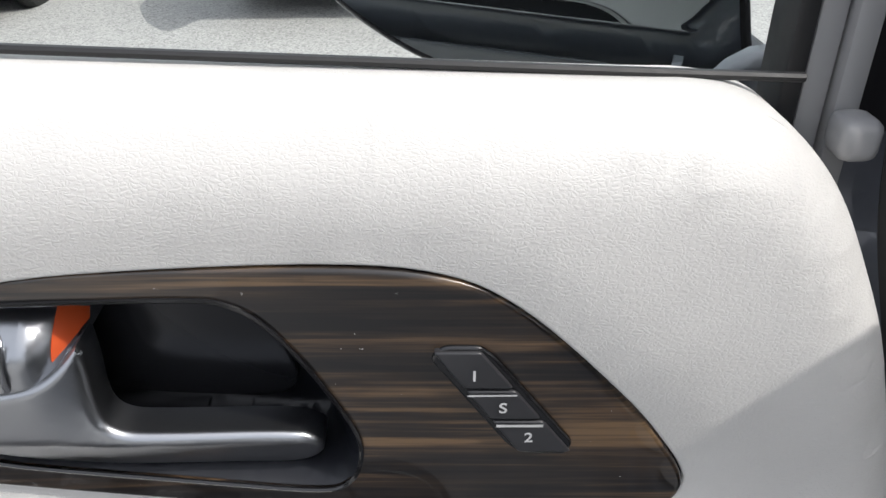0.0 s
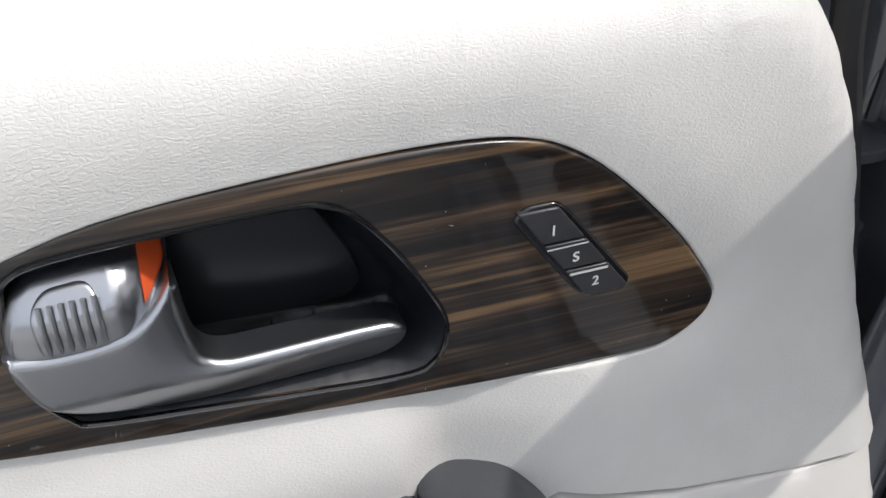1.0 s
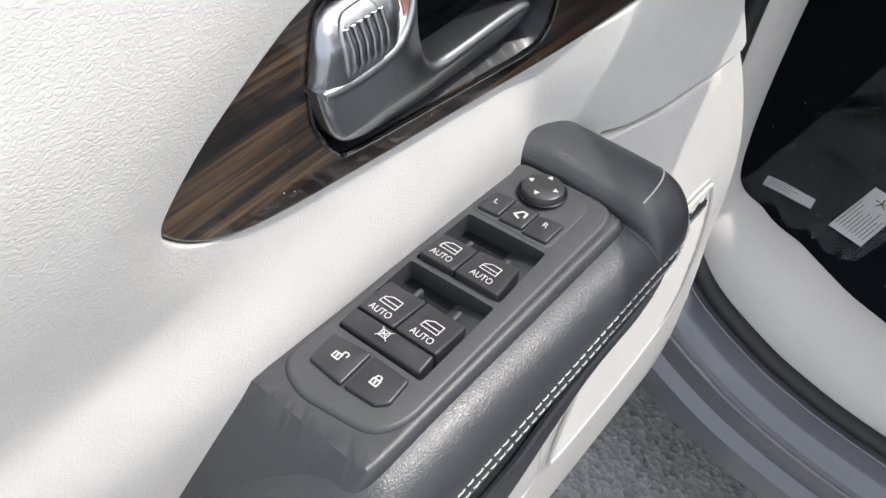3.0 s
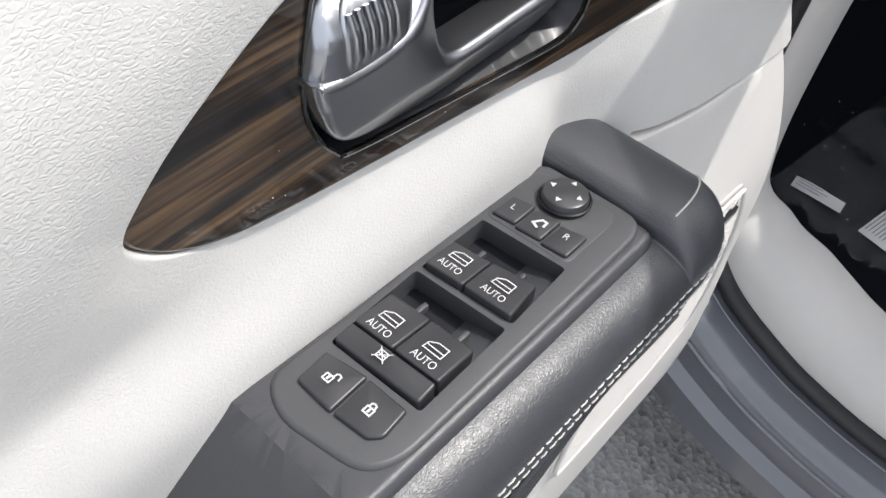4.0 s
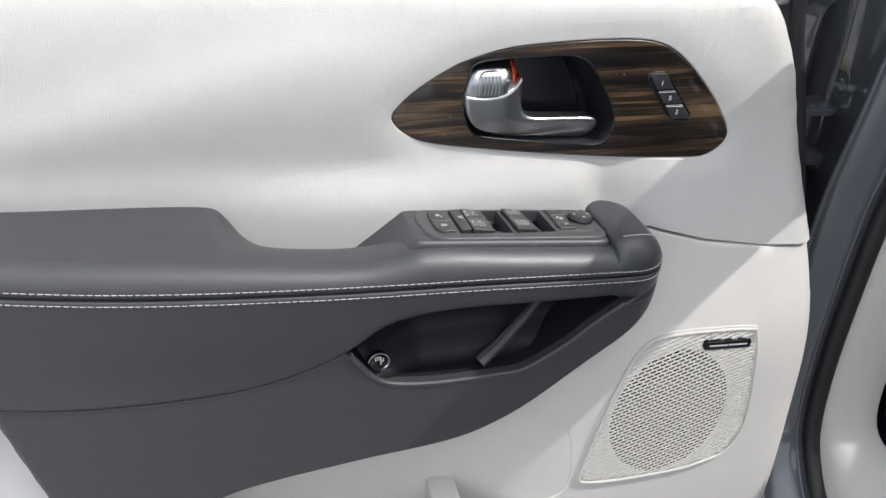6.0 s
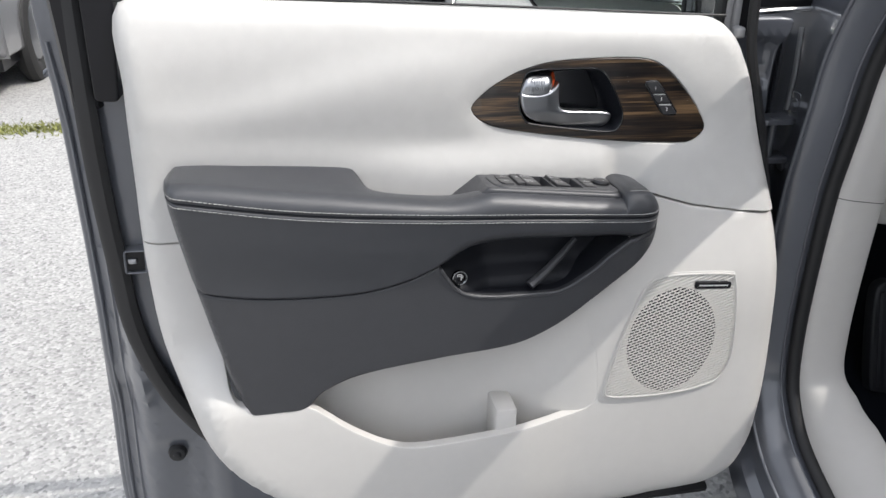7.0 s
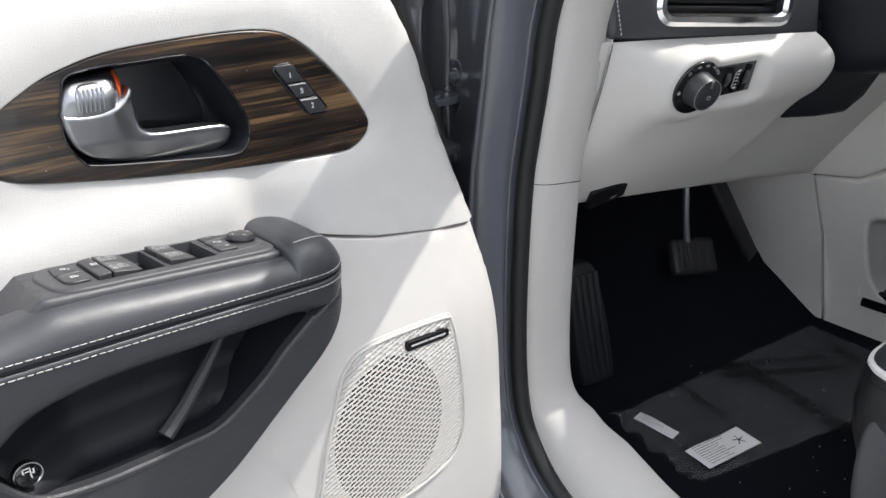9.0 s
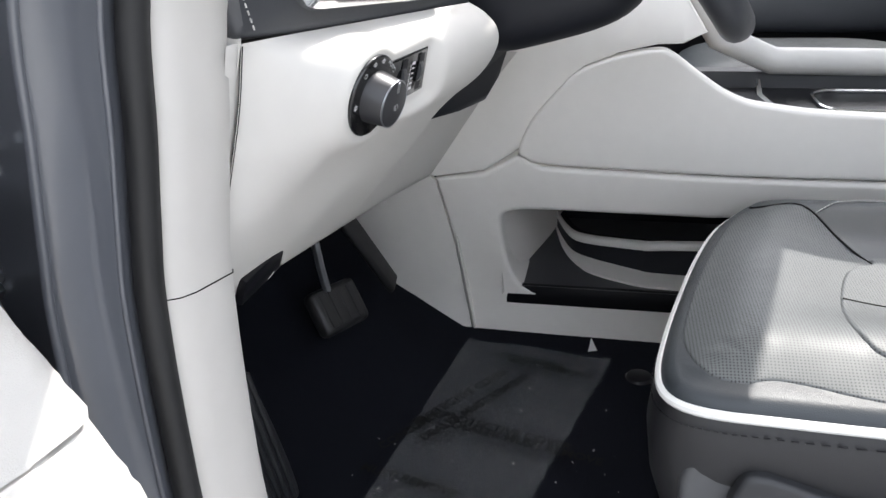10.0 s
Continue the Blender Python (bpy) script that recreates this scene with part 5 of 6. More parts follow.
rest = thing("foot_rest", "ribbed black plastic foot rest beside the pedals", "foot rest")
REST = (Vector((0.693, 0.340, 0.362)), Vector((0.99, 0.0, -0.12)).normalized(), Vector((-0.12, 0.133, 0.98)).normalized(), Vector((0.02, -0.99, 0.13)).normalized())
rest_line = rounded([(-0.046, 0.015), (-0.03, 0.0), (0.03, -0.002), (0.047, 0.012), (0.048, 0.10), (0.040, 0.19), (0.026, 0.245), (0.0, 0.258), (-0.028, 0.250), (-0.042, 0.22), (-0.048, 0.12)], 4)
part("plate", panel(rest_line, REST, (), None, roll=0.006, thick=0.02), foot_rubber, rest)
for k in range(4):
    part("rib", tube([REST[0] + REST[1] * (-0.027 + k * 0.018) + REST[2] * s + REST[3] * 0.0005 for s in (0.015, 0.12, 0.235)], 0.0045, 6), foot_rubber, rest)

# ---- dashboard ----
dash = thing("dashboard", "light grey and black dashboard with lamp switch and air vent", "dashboard")
LINE_A, LINE_B = Vector((0.470, 0.204)), Vector((0.776, 0.0776))


def dash_line(s):
    return LINE_A.lerp(LINE_B, s)


BULGE = soft_table([0.78, 0.80, 0.86, 0.90, 0.93, 0.96, 0.99, 1.015, 1.035, 1.05], [0.105, 0.090, 0.052, 0.028, 0.0, -0.030, -0.042, -0.040, -0.024, 0.004])
EDGE_OFF = soft_table([0.80, 0.86, 0.90, 0.93, 0.96, 1.0, 1.05], [0.085, 0.052, 0.038, 0.030, 0.021, 0.010, 0.0])
lu = Vector((0.968, -0.243, 0.012)).normalized()
lv = Vector((0.02, -0.28, 0.96))
lv = (lv - lu * lv.dot(lu)).normalized()
ln = lu.cross(lv).normalized()
LAMP = (Vector((0.5565, 0.1270, 0.9895)), lu, lv, ln)
lamp_line = [*[(0.0375 * math.cos(t), 0.0375 * math.sin(t)) for t in np.linspace(radians(46), radians(318), 40)], (0.034, -0.0195), (0.0995, -0.0165), (0.096, 0.0275), (0.033, 0.0265)]
LAMP_A = np.array(lamp_line)
knee_rows = []
for i in range(96):
    s = i / 95
    p = dash_line(s)
    edge = min(s, 0.10) / 0.10
    k = math.sqrt(max(0.0, 1 - (1 - edge) ** 2))
    right = (max(0.0, s - 0.93) / 0.07)
    rk = math.sqrt(max(0.0, 1 - right ** 2))
    row = []
    zb = 0.905 - 0.005 * s if s > 0 else 0.905
    for j in range(60):
        z = 1.050 - 0.006 * s + (zb - 1.05) * j / 59
        off = BULGE(z)
        ke = step(s, 0.0, 0.22)
        off = EDGE_OFF(z) * (1 - ke) + (off if off > 0 else off * max(rk, 0.12)) * ke + 0.026 * step(s, 0.45, 1.0) * step(1.03 - z, 0.0, 0.11) + 0.010 * step(s, 0.94, 1.0)
        y, px = p.y + off, p.x + 0.064 * s ** 3 * max(0.0, 1.03 - z) / 0.128
        rel_ = Vector((px, y, z)) - LAMP[0]
        u_, v_ = rel_.dot(lu), (z - LAMP[0].z) / lv.z
        face_y = LAMP[0].y + lu.y * u_ + lv.y * v_
        gap = 0.0 if inside((u_, v_), LAMP_A) else loop_gap((u_, v_), LAMP_A)
        w_ = 1 - step(gap, 0.004, 0.022)
        row.append(Vector((px, y + (face_y + 0.0025 - y) * w_, z)))
    knee_rows.append(row)
knee_rows.append([q + Vector((0.003, 0.006, 0)) for q in knee_rows[-1]])
knee_rows.append([q + Vector((0.002, 0.07, 0)) for q in knee_rows[-1]])
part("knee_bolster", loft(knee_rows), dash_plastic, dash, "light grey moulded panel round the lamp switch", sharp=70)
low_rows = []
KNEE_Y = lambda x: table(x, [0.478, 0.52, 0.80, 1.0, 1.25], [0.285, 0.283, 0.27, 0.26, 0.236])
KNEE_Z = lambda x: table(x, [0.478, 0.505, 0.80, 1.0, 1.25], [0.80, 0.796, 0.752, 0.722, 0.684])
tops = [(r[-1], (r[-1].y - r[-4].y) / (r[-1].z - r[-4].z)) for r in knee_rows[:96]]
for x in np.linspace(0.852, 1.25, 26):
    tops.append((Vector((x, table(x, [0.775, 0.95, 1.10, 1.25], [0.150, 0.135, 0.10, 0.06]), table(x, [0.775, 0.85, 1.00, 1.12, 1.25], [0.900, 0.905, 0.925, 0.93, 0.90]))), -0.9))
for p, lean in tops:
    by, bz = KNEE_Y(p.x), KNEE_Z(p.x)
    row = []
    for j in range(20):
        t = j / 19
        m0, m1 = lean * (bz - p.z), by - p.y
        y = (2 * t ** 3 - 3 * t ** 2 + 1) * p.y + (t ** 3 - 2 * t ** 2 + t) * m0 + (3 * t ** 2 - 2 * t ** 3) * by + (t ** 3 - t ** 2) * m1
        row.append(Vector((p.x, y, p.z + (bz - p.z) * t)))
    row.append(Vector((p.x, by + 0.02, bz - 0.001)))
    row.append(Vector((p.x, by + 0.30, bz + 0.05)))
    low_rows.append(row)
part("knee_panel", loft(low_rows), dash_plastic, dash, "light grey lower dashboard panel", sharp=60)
edge_y = lambda z: LINE_A.y + EDGE_OFF(z) if z > 0.905 else 0.240 + (0.905 - z) * 0.46
part("dash_edge", loft([[Vector((0.459, edge_y(z) + 0.008, z)), Vector((0.4765, edge_y(z) + 0.004, z))] for z in np.linspace(0.80, 1.05, 26)]), plastic_light, dash)
part("dash_joint", tube([Vector((0.4712, edge_y(z) - 0.0006, z)) for z in np.linspace(0.802, 1.048, 24)], 0.0006, 6), ink, dash)
part("dash_side", loft([[Vector((0.472, 0.20, 1.13)), Vector((0.474, 0.206, 1.05)), Vector((0.474, 0.24, 0.93)), Vector((0.474, 0.289, 0.79))], [Vector((0.472, 0.40, 1.13)), Vector((0.474, 0.40, 1.05)), Vector((0.474, 0.40, 0.93)), Vector((0.474, 0.40, 0.79))]]), plastic_light, dash)
rel = part("bonnet_release", box((-0.038, -0.004, -0.018), (0.038, 0.006, 0.017), 0.003, Matrix.Translation((0.568, 0.2655, 0.8020)) @ pose(0, 0, 0, 24, -7, -9)), plastic_black, dash, "black bonnet release handle")
part("symbol", strokes([[(-0.006, 0), (0.006, 0.001)]], 0.003, (Vector((0.572, 0.2605, 0.7990)), Vector((1, 0, 0)), Vector((0, -0.4, 0.9)), Vector((0, -0.9, -0.4))), 0.004), white_ink, rel)

# lamp switch
du = Vector((LINE_B.x - LINE_A.x, LINE_B.y - LINE_A.y, -0.02)).normalized()
dn = Vector((du.y, -du.x, 0.06)).normalized()
lamp = part("lamp_switch_panel", panel(lamp_line, LAMP, (), None, roll=0.002, thick=0.02), gloss_black, dash, "black headlamp switch panel with rotary knob")
lk = part("rotary_knob", drum(LAMP[0] + ln * 0.0, ln, 0.0240, 0.0215, 0.022, 40, 0.003), key_black, lamp)
part("knob_ring", tube([LAMP[0] + ln * 0.0205 + (lu * math.cos(t) + lv * math.sin(t)) * 0.0212 for t in [2 * math.pi * k / 40 for k in range(40)]], 0.0009, 6, True), satin, lk)
part("pointer", box((-0.0016, 0.011, 0), (0.0016, 0.021, 0.0014), 0.0005, Matrix.Translation(LAMP[0] + ln * 0.0218) @ Matrix((lu, lv, ln)).transposed().to_4x4()), satin, lk)
words("ID", 0.008, LAMP, 0.001, -0.003, lk, white_ink, "lettering", 0.0226)
words("AUTO", 0.0066, LAMP, 0.0235, 0.0235, lamp, white_ink, "lettering", 0.0008, -0.78)
part("symbol", strokes([[(-0.0335, -0.002), (-0.0285, -0.002)], [(-0.0335, -0.004), (-0.0285, -0.004)], [(-0.031, 0.0), (-0.031, -0.006)]], 0.0009, LAMP, 0.0008), white_ink, lamp)
ring_mark = [(-0.0215 + 0.002 * math.cos(t), 0.0235 + 0.002 * math.sin(t)) for t in [2 * math.pi * k / 12 for k in range(13)]]
part("symbol", strokes([ring_mark], 0.0008, LAMP, 0.0008), white_ink, lamp)
for u, v in ((-0.008, 0.0305), (0.006, 0.0310)):
    part("symbol", strokes([[(u - 0.003, v), (u - 0.001, v)], [(u - 0.003, v + 0.0015), (u - 0.001, v + 0.0015)], [(u, v - 0.001), (u, v + 0.0025), (u + 0.0025, v + 0.0012), (u + 0.0025, v), (u, v - 0.001)]], 0.0008, LAMP, 0.0008), white_ink, lamp)
for u in (0.050, 0.084):
    part("wheel_slot", strokes([[(u, -0.009), (u, 0.020)]], 0.010, LAMP, 0.0006), plastic_black, lamp)
    part("thumbwheel", drum(LAMP[0] + lu * (u - 0.0035) + lv * 0.0055 - ln * 0.0125, lu, 0.0165, 0.0165, 0.007, 28, 0.001), plastic_dark, lamp)
for k in range(6):
    part("scale_mark", strokes([[(0.0655, -0.008 + 0.005 * k), (0.0695, -0.008 + 0.005 * k)]], 0.0030 if k in (0, 5) else 0.0016, LAMP, 0.0008), white_ink, lamp)
part("scale_line", strokes([[(0.0625, -0.006), (0.0625, 0.016)]], 0.0013, LAMP, 0.0008), white_ink, lamp)

# vent panel above
VENT = (Vector((LINE_A.x, LINE_A.y, 1.052)), du, Vector((-0.05, 0.22, 0.97)).normalized(), dn)
vent_line = filleted([(-0.004, 0.0), (0.33, 0.002), (0.34, 0.15), (-0.004, 0.15)], 0.012)
vent_hole = filleted([(0.070, 0.030), (0.262, 0.030), (0.285, 0.10), (0.085, 0.10)], 0.014)
vp = part("vent_panel", panel(vent_line, VENT, [vent_hole], lambda u, v: 0.012 * math.sin(min(1, v / 0.05) * math.pi / 2), roll=0.008, thick=0.05, cell=0.03, hole_roll=False), leather_dark, dash, "black leather covered panel with white seam and air vent")
part("vent_frame", tube([VENT[0] + du * q[0] + VENT[2] * q[1] + dn * 0.013 for q in shrink(vent_hole, -0.003)], 0.009, 8, True), chrome, vp, "chrome vent surround")
for k in range(5):
    a, b = 0.082 + k * 0.003, 0.268 + k * 0.003
    v = 0.040 + k * 0.0135
    part("louver", tube([VENT[0] + du * a + VENT[2] * v - dn * 0.004, VENT[0] + du * b + VENT[2] * v - dn * 0.004], 0.0045, 6, squash=0.35), plastic_black, vp)
part("vent_throat", panel(shrink(vent_hole, -0.004), (VENT[0] - dn * 0.03, VENT[1], VENT[2], VENT[3]), (), None, thick=0.002), plastic_black, vp)
seam_pts = [VENT[0] + du * 0.008 + VENT[2] * v + dn * 0.011 for v in np.linspace(0.008, 0.14, 24)]
tagged(part("stitching", join(*[tube([a, a.lerp(b, 0.62)], 0.0008, 5) for a, b in zip(seam_pts, seam_pts[1:])]), thread, vp), kind="stuff")
part("dash_top", box((0.47, 0.14, 1.135), (2.2, 0.40, 1.20), 0.02), leather_dark, dash)
part("dash_centre", box((1.22, 0.00, 0.93), (1.75, 0.30, 1.16), 0.03), plastic_light, dash)

# ---- steering column and wheel ----
def blob(centre, size, power=2.6, turn=None, nu=28, nv=18):
    rows = []
    e = 2 / power
    sg = lambda c: math.copysign(abs(c) ** e, c)
    for i in range(nv + 1):
        a = -math.pi / 2 + math.pi * i / nv
        rows.append([Vector((size[0] * sg(math.cos(a)) * sg(math.cos(b)), size[1] * sg(math.cos(a)) * sg(math.sin(b)), size[2] * sg(math.sin(a)))) for b in [2 * math.pi * j / nu for j in range(nu)]])
    bm = loft(rows, True)
    bm.transform(Matrix.Translation(centre) @ (turn if turn is not None else Matrix()))
    return bm


wheel = thing("steering_wheel", "black leather steering wheel on its column", "steering wheel")
part("column_shroud", blob((0.905, 0.01, 1.055), (0.105, 0.125, 0.072), 3.2, pose(0, 0, 0, -14, 0, 0)), pocket_black, wheel)
cover_front = [(0.775, 0.100, 1.050), (0.792, 0.098, 0.990), (0.838, 0.146, 0.905), (0.852, 0.142, 0.890), (0.905, 0.117, 0.887), (0.958, 0.093, 0.889), (0.990, 0.082, 0.910), (1.014, 0.073, 0.945), (1.020, 0.060, 1.000), (1.020, 0.050, 1.050)]
part("column_cover", loft([[Vector(q) + Vector((0, d, u)) for q in cover_front] for d, u in ((0.16, 0.03), (0.004, 0.001), (0.0, 0.004))] + [[Vector((0.90 + (q[0] - 0.90) * 0.9, q[1] - 0.004, 1.0 + (q[2] - 1.0) * 0.9)) for q in cover_front]], True, True), pocket_black, wheel, "black lower steering column cover", sharp=30)
part("stalk", tube([(0.83, -0.03, 1.085), (0.76, -0.05, 1.10), (0.70, -0.06, 1.105)], [0.008, 0.007, 0.009], 10), plastic_black, wheel)
WC, WT = Vector((0.905, -0.112, 1.146)), pose(0, 0, 0, 55, 0, 0)
ring_pts = [WC + (WT.to_3x3() @ Vector((0.185 * math.cos(t), 0.178 * math.sin(t), 0))) for t in [2 * math.pi * k / 56 for k in range(56)]]
part("rim", tube(ring_pts, 0.0205, 16, True), leather_dark, wheel, "black leather wheel rim")
part("hub", blob(WC + Vector((0, 0.01, -0.01)), (0.085, 0.075, 0.035), 3.0, WT), plastic_black, wheel)
part("lower_spoke", blob(WC + (WT.to_3x3() @ Vector((0, -0.125, 0.0))), (0.05, 0.07, 0.016), 3.0, WT), plastic_dark, wheel)
part("spoke_trim", tube([WC + (WT.to_3x3() @ Vector((0.034 * math.cos(t), -0.135 + 0.035 * math.sin(t), 0.017))) for t in [2 * math.pi * k / 24 for k in range(24)]], 0.003, 6, True), chrome, wheel)

# ---- centre console ----
console = thing("centre_console", "light grey centre console with open storage cubby", "console")
CON = (Vector((1.18, 0, 0)), Vector((0, -1, 0)), Vector((0, 0, 1)), Vector((-1, 0, 0)))
CON_X = soft_table([0.25, 0.31, 0.42, 0.60, 0.73, 0.92], [1.292, 1.29, 1.288, 1.240, 1.200, 1.178])
con_h = lambda u, v: 1.18 - CON_X(v)
flip = lambda pts: [(-y, z) for y, z in pts]
cub_line = rounded(flip([(0.113, 0.600), (0.095, 0.617), (0.04, 0.622), (-0.10, 0.621), (-0.257, 0.619), (-0.45, 0.615), (-0.45, 0.415), (-0.196, 0.416), (-0.05, 0.421), (0.060, 0.434), (0.096, 0.468), (0.111, 0.541)]), 3)
side = flip([(0.230, 0.684), (0.14, 0.700), (0.079, 0.736), (0.036, 0.715), (-0.098, 0.709), (-0.281, 0.703), (-0.509, 0.703), (-1.0, 0.703), (-1.0, 0.29), (-0.196, 0.30), (-0.007, 0.318), (0.180, 0.311), (0.209, 0.554)])
part("console_side", panel(side, CON, [cub_line], con_h, roll=0.010, thick=0.11, cell=0.03), lit_console_plastic, console, "light grey moulded console side")
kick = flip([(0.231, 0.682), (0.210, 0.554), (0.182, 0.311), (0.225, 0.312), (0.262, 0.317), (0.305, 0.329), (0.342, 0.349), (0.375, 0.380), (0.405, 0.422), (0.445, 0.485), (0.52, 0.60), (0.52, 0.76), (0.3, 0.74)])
part("kick_panel", panel(kick, CON, (), lambda u, v: con_h(u, v) - 0.001 - 0.10 * step(-u, 0.20, 0.55) * 0.3, thick=0.01, cell=0.04), lit_console_plastic, console)
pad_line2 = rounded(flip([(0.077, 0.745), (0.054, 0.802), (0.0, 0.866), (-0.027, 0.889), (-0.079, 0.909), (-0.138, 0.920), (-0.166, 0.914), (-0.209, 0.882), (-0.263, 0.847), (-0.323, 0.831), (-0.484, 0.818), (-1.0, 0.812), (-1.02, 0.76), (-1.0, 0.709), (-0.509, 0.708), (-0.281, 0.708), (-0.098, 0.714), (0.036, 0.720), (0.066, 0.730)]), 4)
part("console_pad", panel(pad_line2, CON, (), lambda u, v: con_h(u, v) + 0.002, roll=0.007, thick=0.02, cell=0.03), lit_console_plastic, console, "padded light grey console cover")
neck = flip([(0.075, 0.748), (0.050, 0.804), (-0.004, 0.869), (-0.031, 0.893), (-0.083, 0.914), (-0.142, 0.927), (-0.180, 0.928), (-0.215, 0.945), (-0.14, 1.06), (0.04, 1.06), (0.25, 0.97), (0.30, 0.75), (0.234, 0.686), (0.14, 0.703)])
part("console_neck", panel(neck, CON, (), lambda u, v: con_h(u, v) - 0.006 - 0.05 * step(v, 0.93, 1.06), roll=0.004, thick=0.02, cell=0.03), lit_console_plastic, console)
LIP_NEAR = [(1.580, 0.036), (1.500, 0.020), (1.432, -0.001), (1.385, -0.026), (1.356, -0.050), (1.325, -0.105), (1.303, -0.188), (1.297, -0.45)]
LIP_FAR = [(1.582, 0.034), (1.510, 0.014), (1.448, -0.013), (1.415, -0.055), (1.392, -0.101), (1.372, -0.145), (1.361, -0.189), (1.350, -0.45)]
part("cubby_floor", loft([[Vector((x, y, 0.442)) for y in (-0.48, -0.25, -0.05, 0.125 - 0.235 * (x - 1.29))] for x in (1.286, 1.40, 1.52, 1.66)]), plastic_dark, console, "black rubber floor of the storage tunnel")
part("cubby_sill", box((1.2875, -0.48, 0.400), (1.300, 0.112, 0.444), 0.004), plastic_black, console)
part("cubby_cheek", loft([[Vector((x, y, z)) for z in (0.425, 0.50, 0.56, 0.63)] for x, y in ((1.275, 0.118), (1.36, 0.092), (1.45, 0.070), (1.54, 0.048), (1.65, 0.026))]), lit_console_plastic, console)
part("cubby_roof", box((1.26, -0.48, 0.628), (1.66, 0.11, 0.640)), plastic_black, console)
near_, far_ = rounded(LIP_NEAR, 4, False), rounded(LIP_FAR, 4, False)
part("cubby_tray", loft([[Vector((p[0], p[1], 0.4425)), Vector((p[0], p[1], 0.447)), Vector((p[0] * 0.7 + q[0] * 0.3, p[1] * 0.7 + q[1] * 0.3, 0.449)), Vector((q[0], q[1], 0.449))] for p, q in zip(near_, far_)]), lit_console_plastic, console, "light grey lip of the storage tray", sharp=40)
wall_top = lambda y: table(y, [-0.45, -0.189, 0.034], [0.515, 0.498, 0.468])
part("tray_wall", loft([[Vector((q[0], q[1], 0.446)), Vector((q[0], q[1], wall_top(q[1]))), Vector((q[0] + 0.06, q[1] - 0.01, wall_top(q[1])))] for q in far_]), pocket_black, console, "black wall of the storage tray", sharp=40)
part("tray_rim", loft([[Vector((q[0] + 0.001, q[1], wall_top(q[1]) + h)) + Vector((d, 0, 0)) for d, h in ((0.0, 0.0006), (-0.002, 0.004), (-0.001, 0.014), (0.003, 0.017), (0.012, 0.017))] for q in far_]), lit_console_plastic, console, "light grey rim of the storage tray", sharp=60)
part("tunnel_back", box((1.655, -0.48, 0.42), (1.662, 0.03, 0.63)), pocket_black, console)
part("console_top", box((1.205, -1.0, 0.77), (1.47, -0.22, 0.800), 0.012), plastic_black, console)
part("far_pad", tube([(1.40, -0.20, 0.99), (1.42, -0.26, 0.90), (1.45, -0.36, 0.852), (1.47, -0.6, 0.845), (1.47, -1.0, 0.845)], 0.025, 10), vinyl, console)
part("console_wall", box((1.46, -1.0, 0.645), (1.50, 0.1, 0.83)), plastic_dark, console)
part("cup_trim", tube([Vector((q[0], q[1], 0.804)) for q in filleted([(1.27, -0.42), (1.42, -0.42), (1.42, -0.80), (1.27, -0.80)], 0.05)], 0.0035, 6, True), chrome, console, "chrome cup holder trim")
part("shifter_rail", tube([(1.24, -0.34, 0.812), (1.30, -0.32, 0.822), (1.40, -0.33, 0.825)], 0.005, 6), chrome, console)

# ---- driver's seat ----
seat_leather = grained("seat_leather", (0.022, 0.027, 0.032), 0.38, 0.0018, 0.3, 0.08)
perforated = grained("perforated_leather", (0.080, 0.086, 0.088), 0.48, 0.0016, 0.2, 0.06)
pv = node(perforated, "TexVoronoi", Scale=285.0, Randomness=0.0)
pv.voronoi_dimensions = "2D"
link(perforated, place(perforated), pv.inputs["Vector"])
link(perforated, ramp(perforated, pv.outputs["Distance"], [(0.20, (0.006, 0.006, 0.007)), (0.30, (0.084, 0.091, 0.092))]), bsdf(perforated).inputs["Base Color"])
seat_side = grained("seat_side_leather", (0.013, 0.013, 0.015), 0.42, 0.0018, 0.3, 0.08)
seat = thing("driver_seat", "dark grey perforated leather driver's seat with white piping", "seat")
SEAT_Z = 0.70
seat_line = rounded([(1.10, -0.285), (1.02, -0.238), (0.92, -0.204), (0.80, -0.174), (0.70, -0.153), (0.622, -0.142), (0.580, -0.150), (0.561, -0.185), (0.556, -0.26), (0.552, -0.40), (0.548, -0.70), (0.56, -0.80), (0.85, -0.82), (1.12, -0.80), (1.14, -0.70), (1.14, -0.40), (1.13, -0.32)], 4)
TOPZ = (Vector((0, 0, SEAT_Z)), Vector((1, 0, 0)), Vector((0, 1, 0)), Vector((0, 0, 1)))
SEAT_A = np.array([tuple(q) for q in seat_line])
seat_h = lambda x, y: 0.028 * step(loop_gap((x, y), SEAT_A), 0.0, 0.10) - 0.022 * step(1 - (abs(x - 0.85) / 0.20), 0.0, 0.5) * step(-y, 0.22, 0.42)
cushion = part("cushion", panel(seat_line, TOPZ, (), seat_h, roll=0.015, thick=0.02, cell=0.02), seat_leather, seat, "dark grey leather seat cushion", sharp=70)
insert = rounded([(0.584, -0.215), (0.600, -0.180), (0.66, -0.166), (0.72, -0.173), (0.80, -0.190), (0.92, -0.222), (1.02, -0.258), (1.062, -0.297), (1.03, -0.352), (0.96, -0.382), (0.90, -0.398), (0.88, -0.46), (0.90, -0.76), (0.60, -0.76), (0.566, -0.55), (0.569, -0.40), (0.574, -0.338), (0.585, -0.284), (0.590, -0.245)], 4)
part("perforated_insert", panel(insert, TOPZ, (), lambda x, y: seat_h(x, y) + 0.0015, roll=0.003, thick=0.004, cell=0.02), perforated, seat, "perforated grey leather insert", sharp=70)
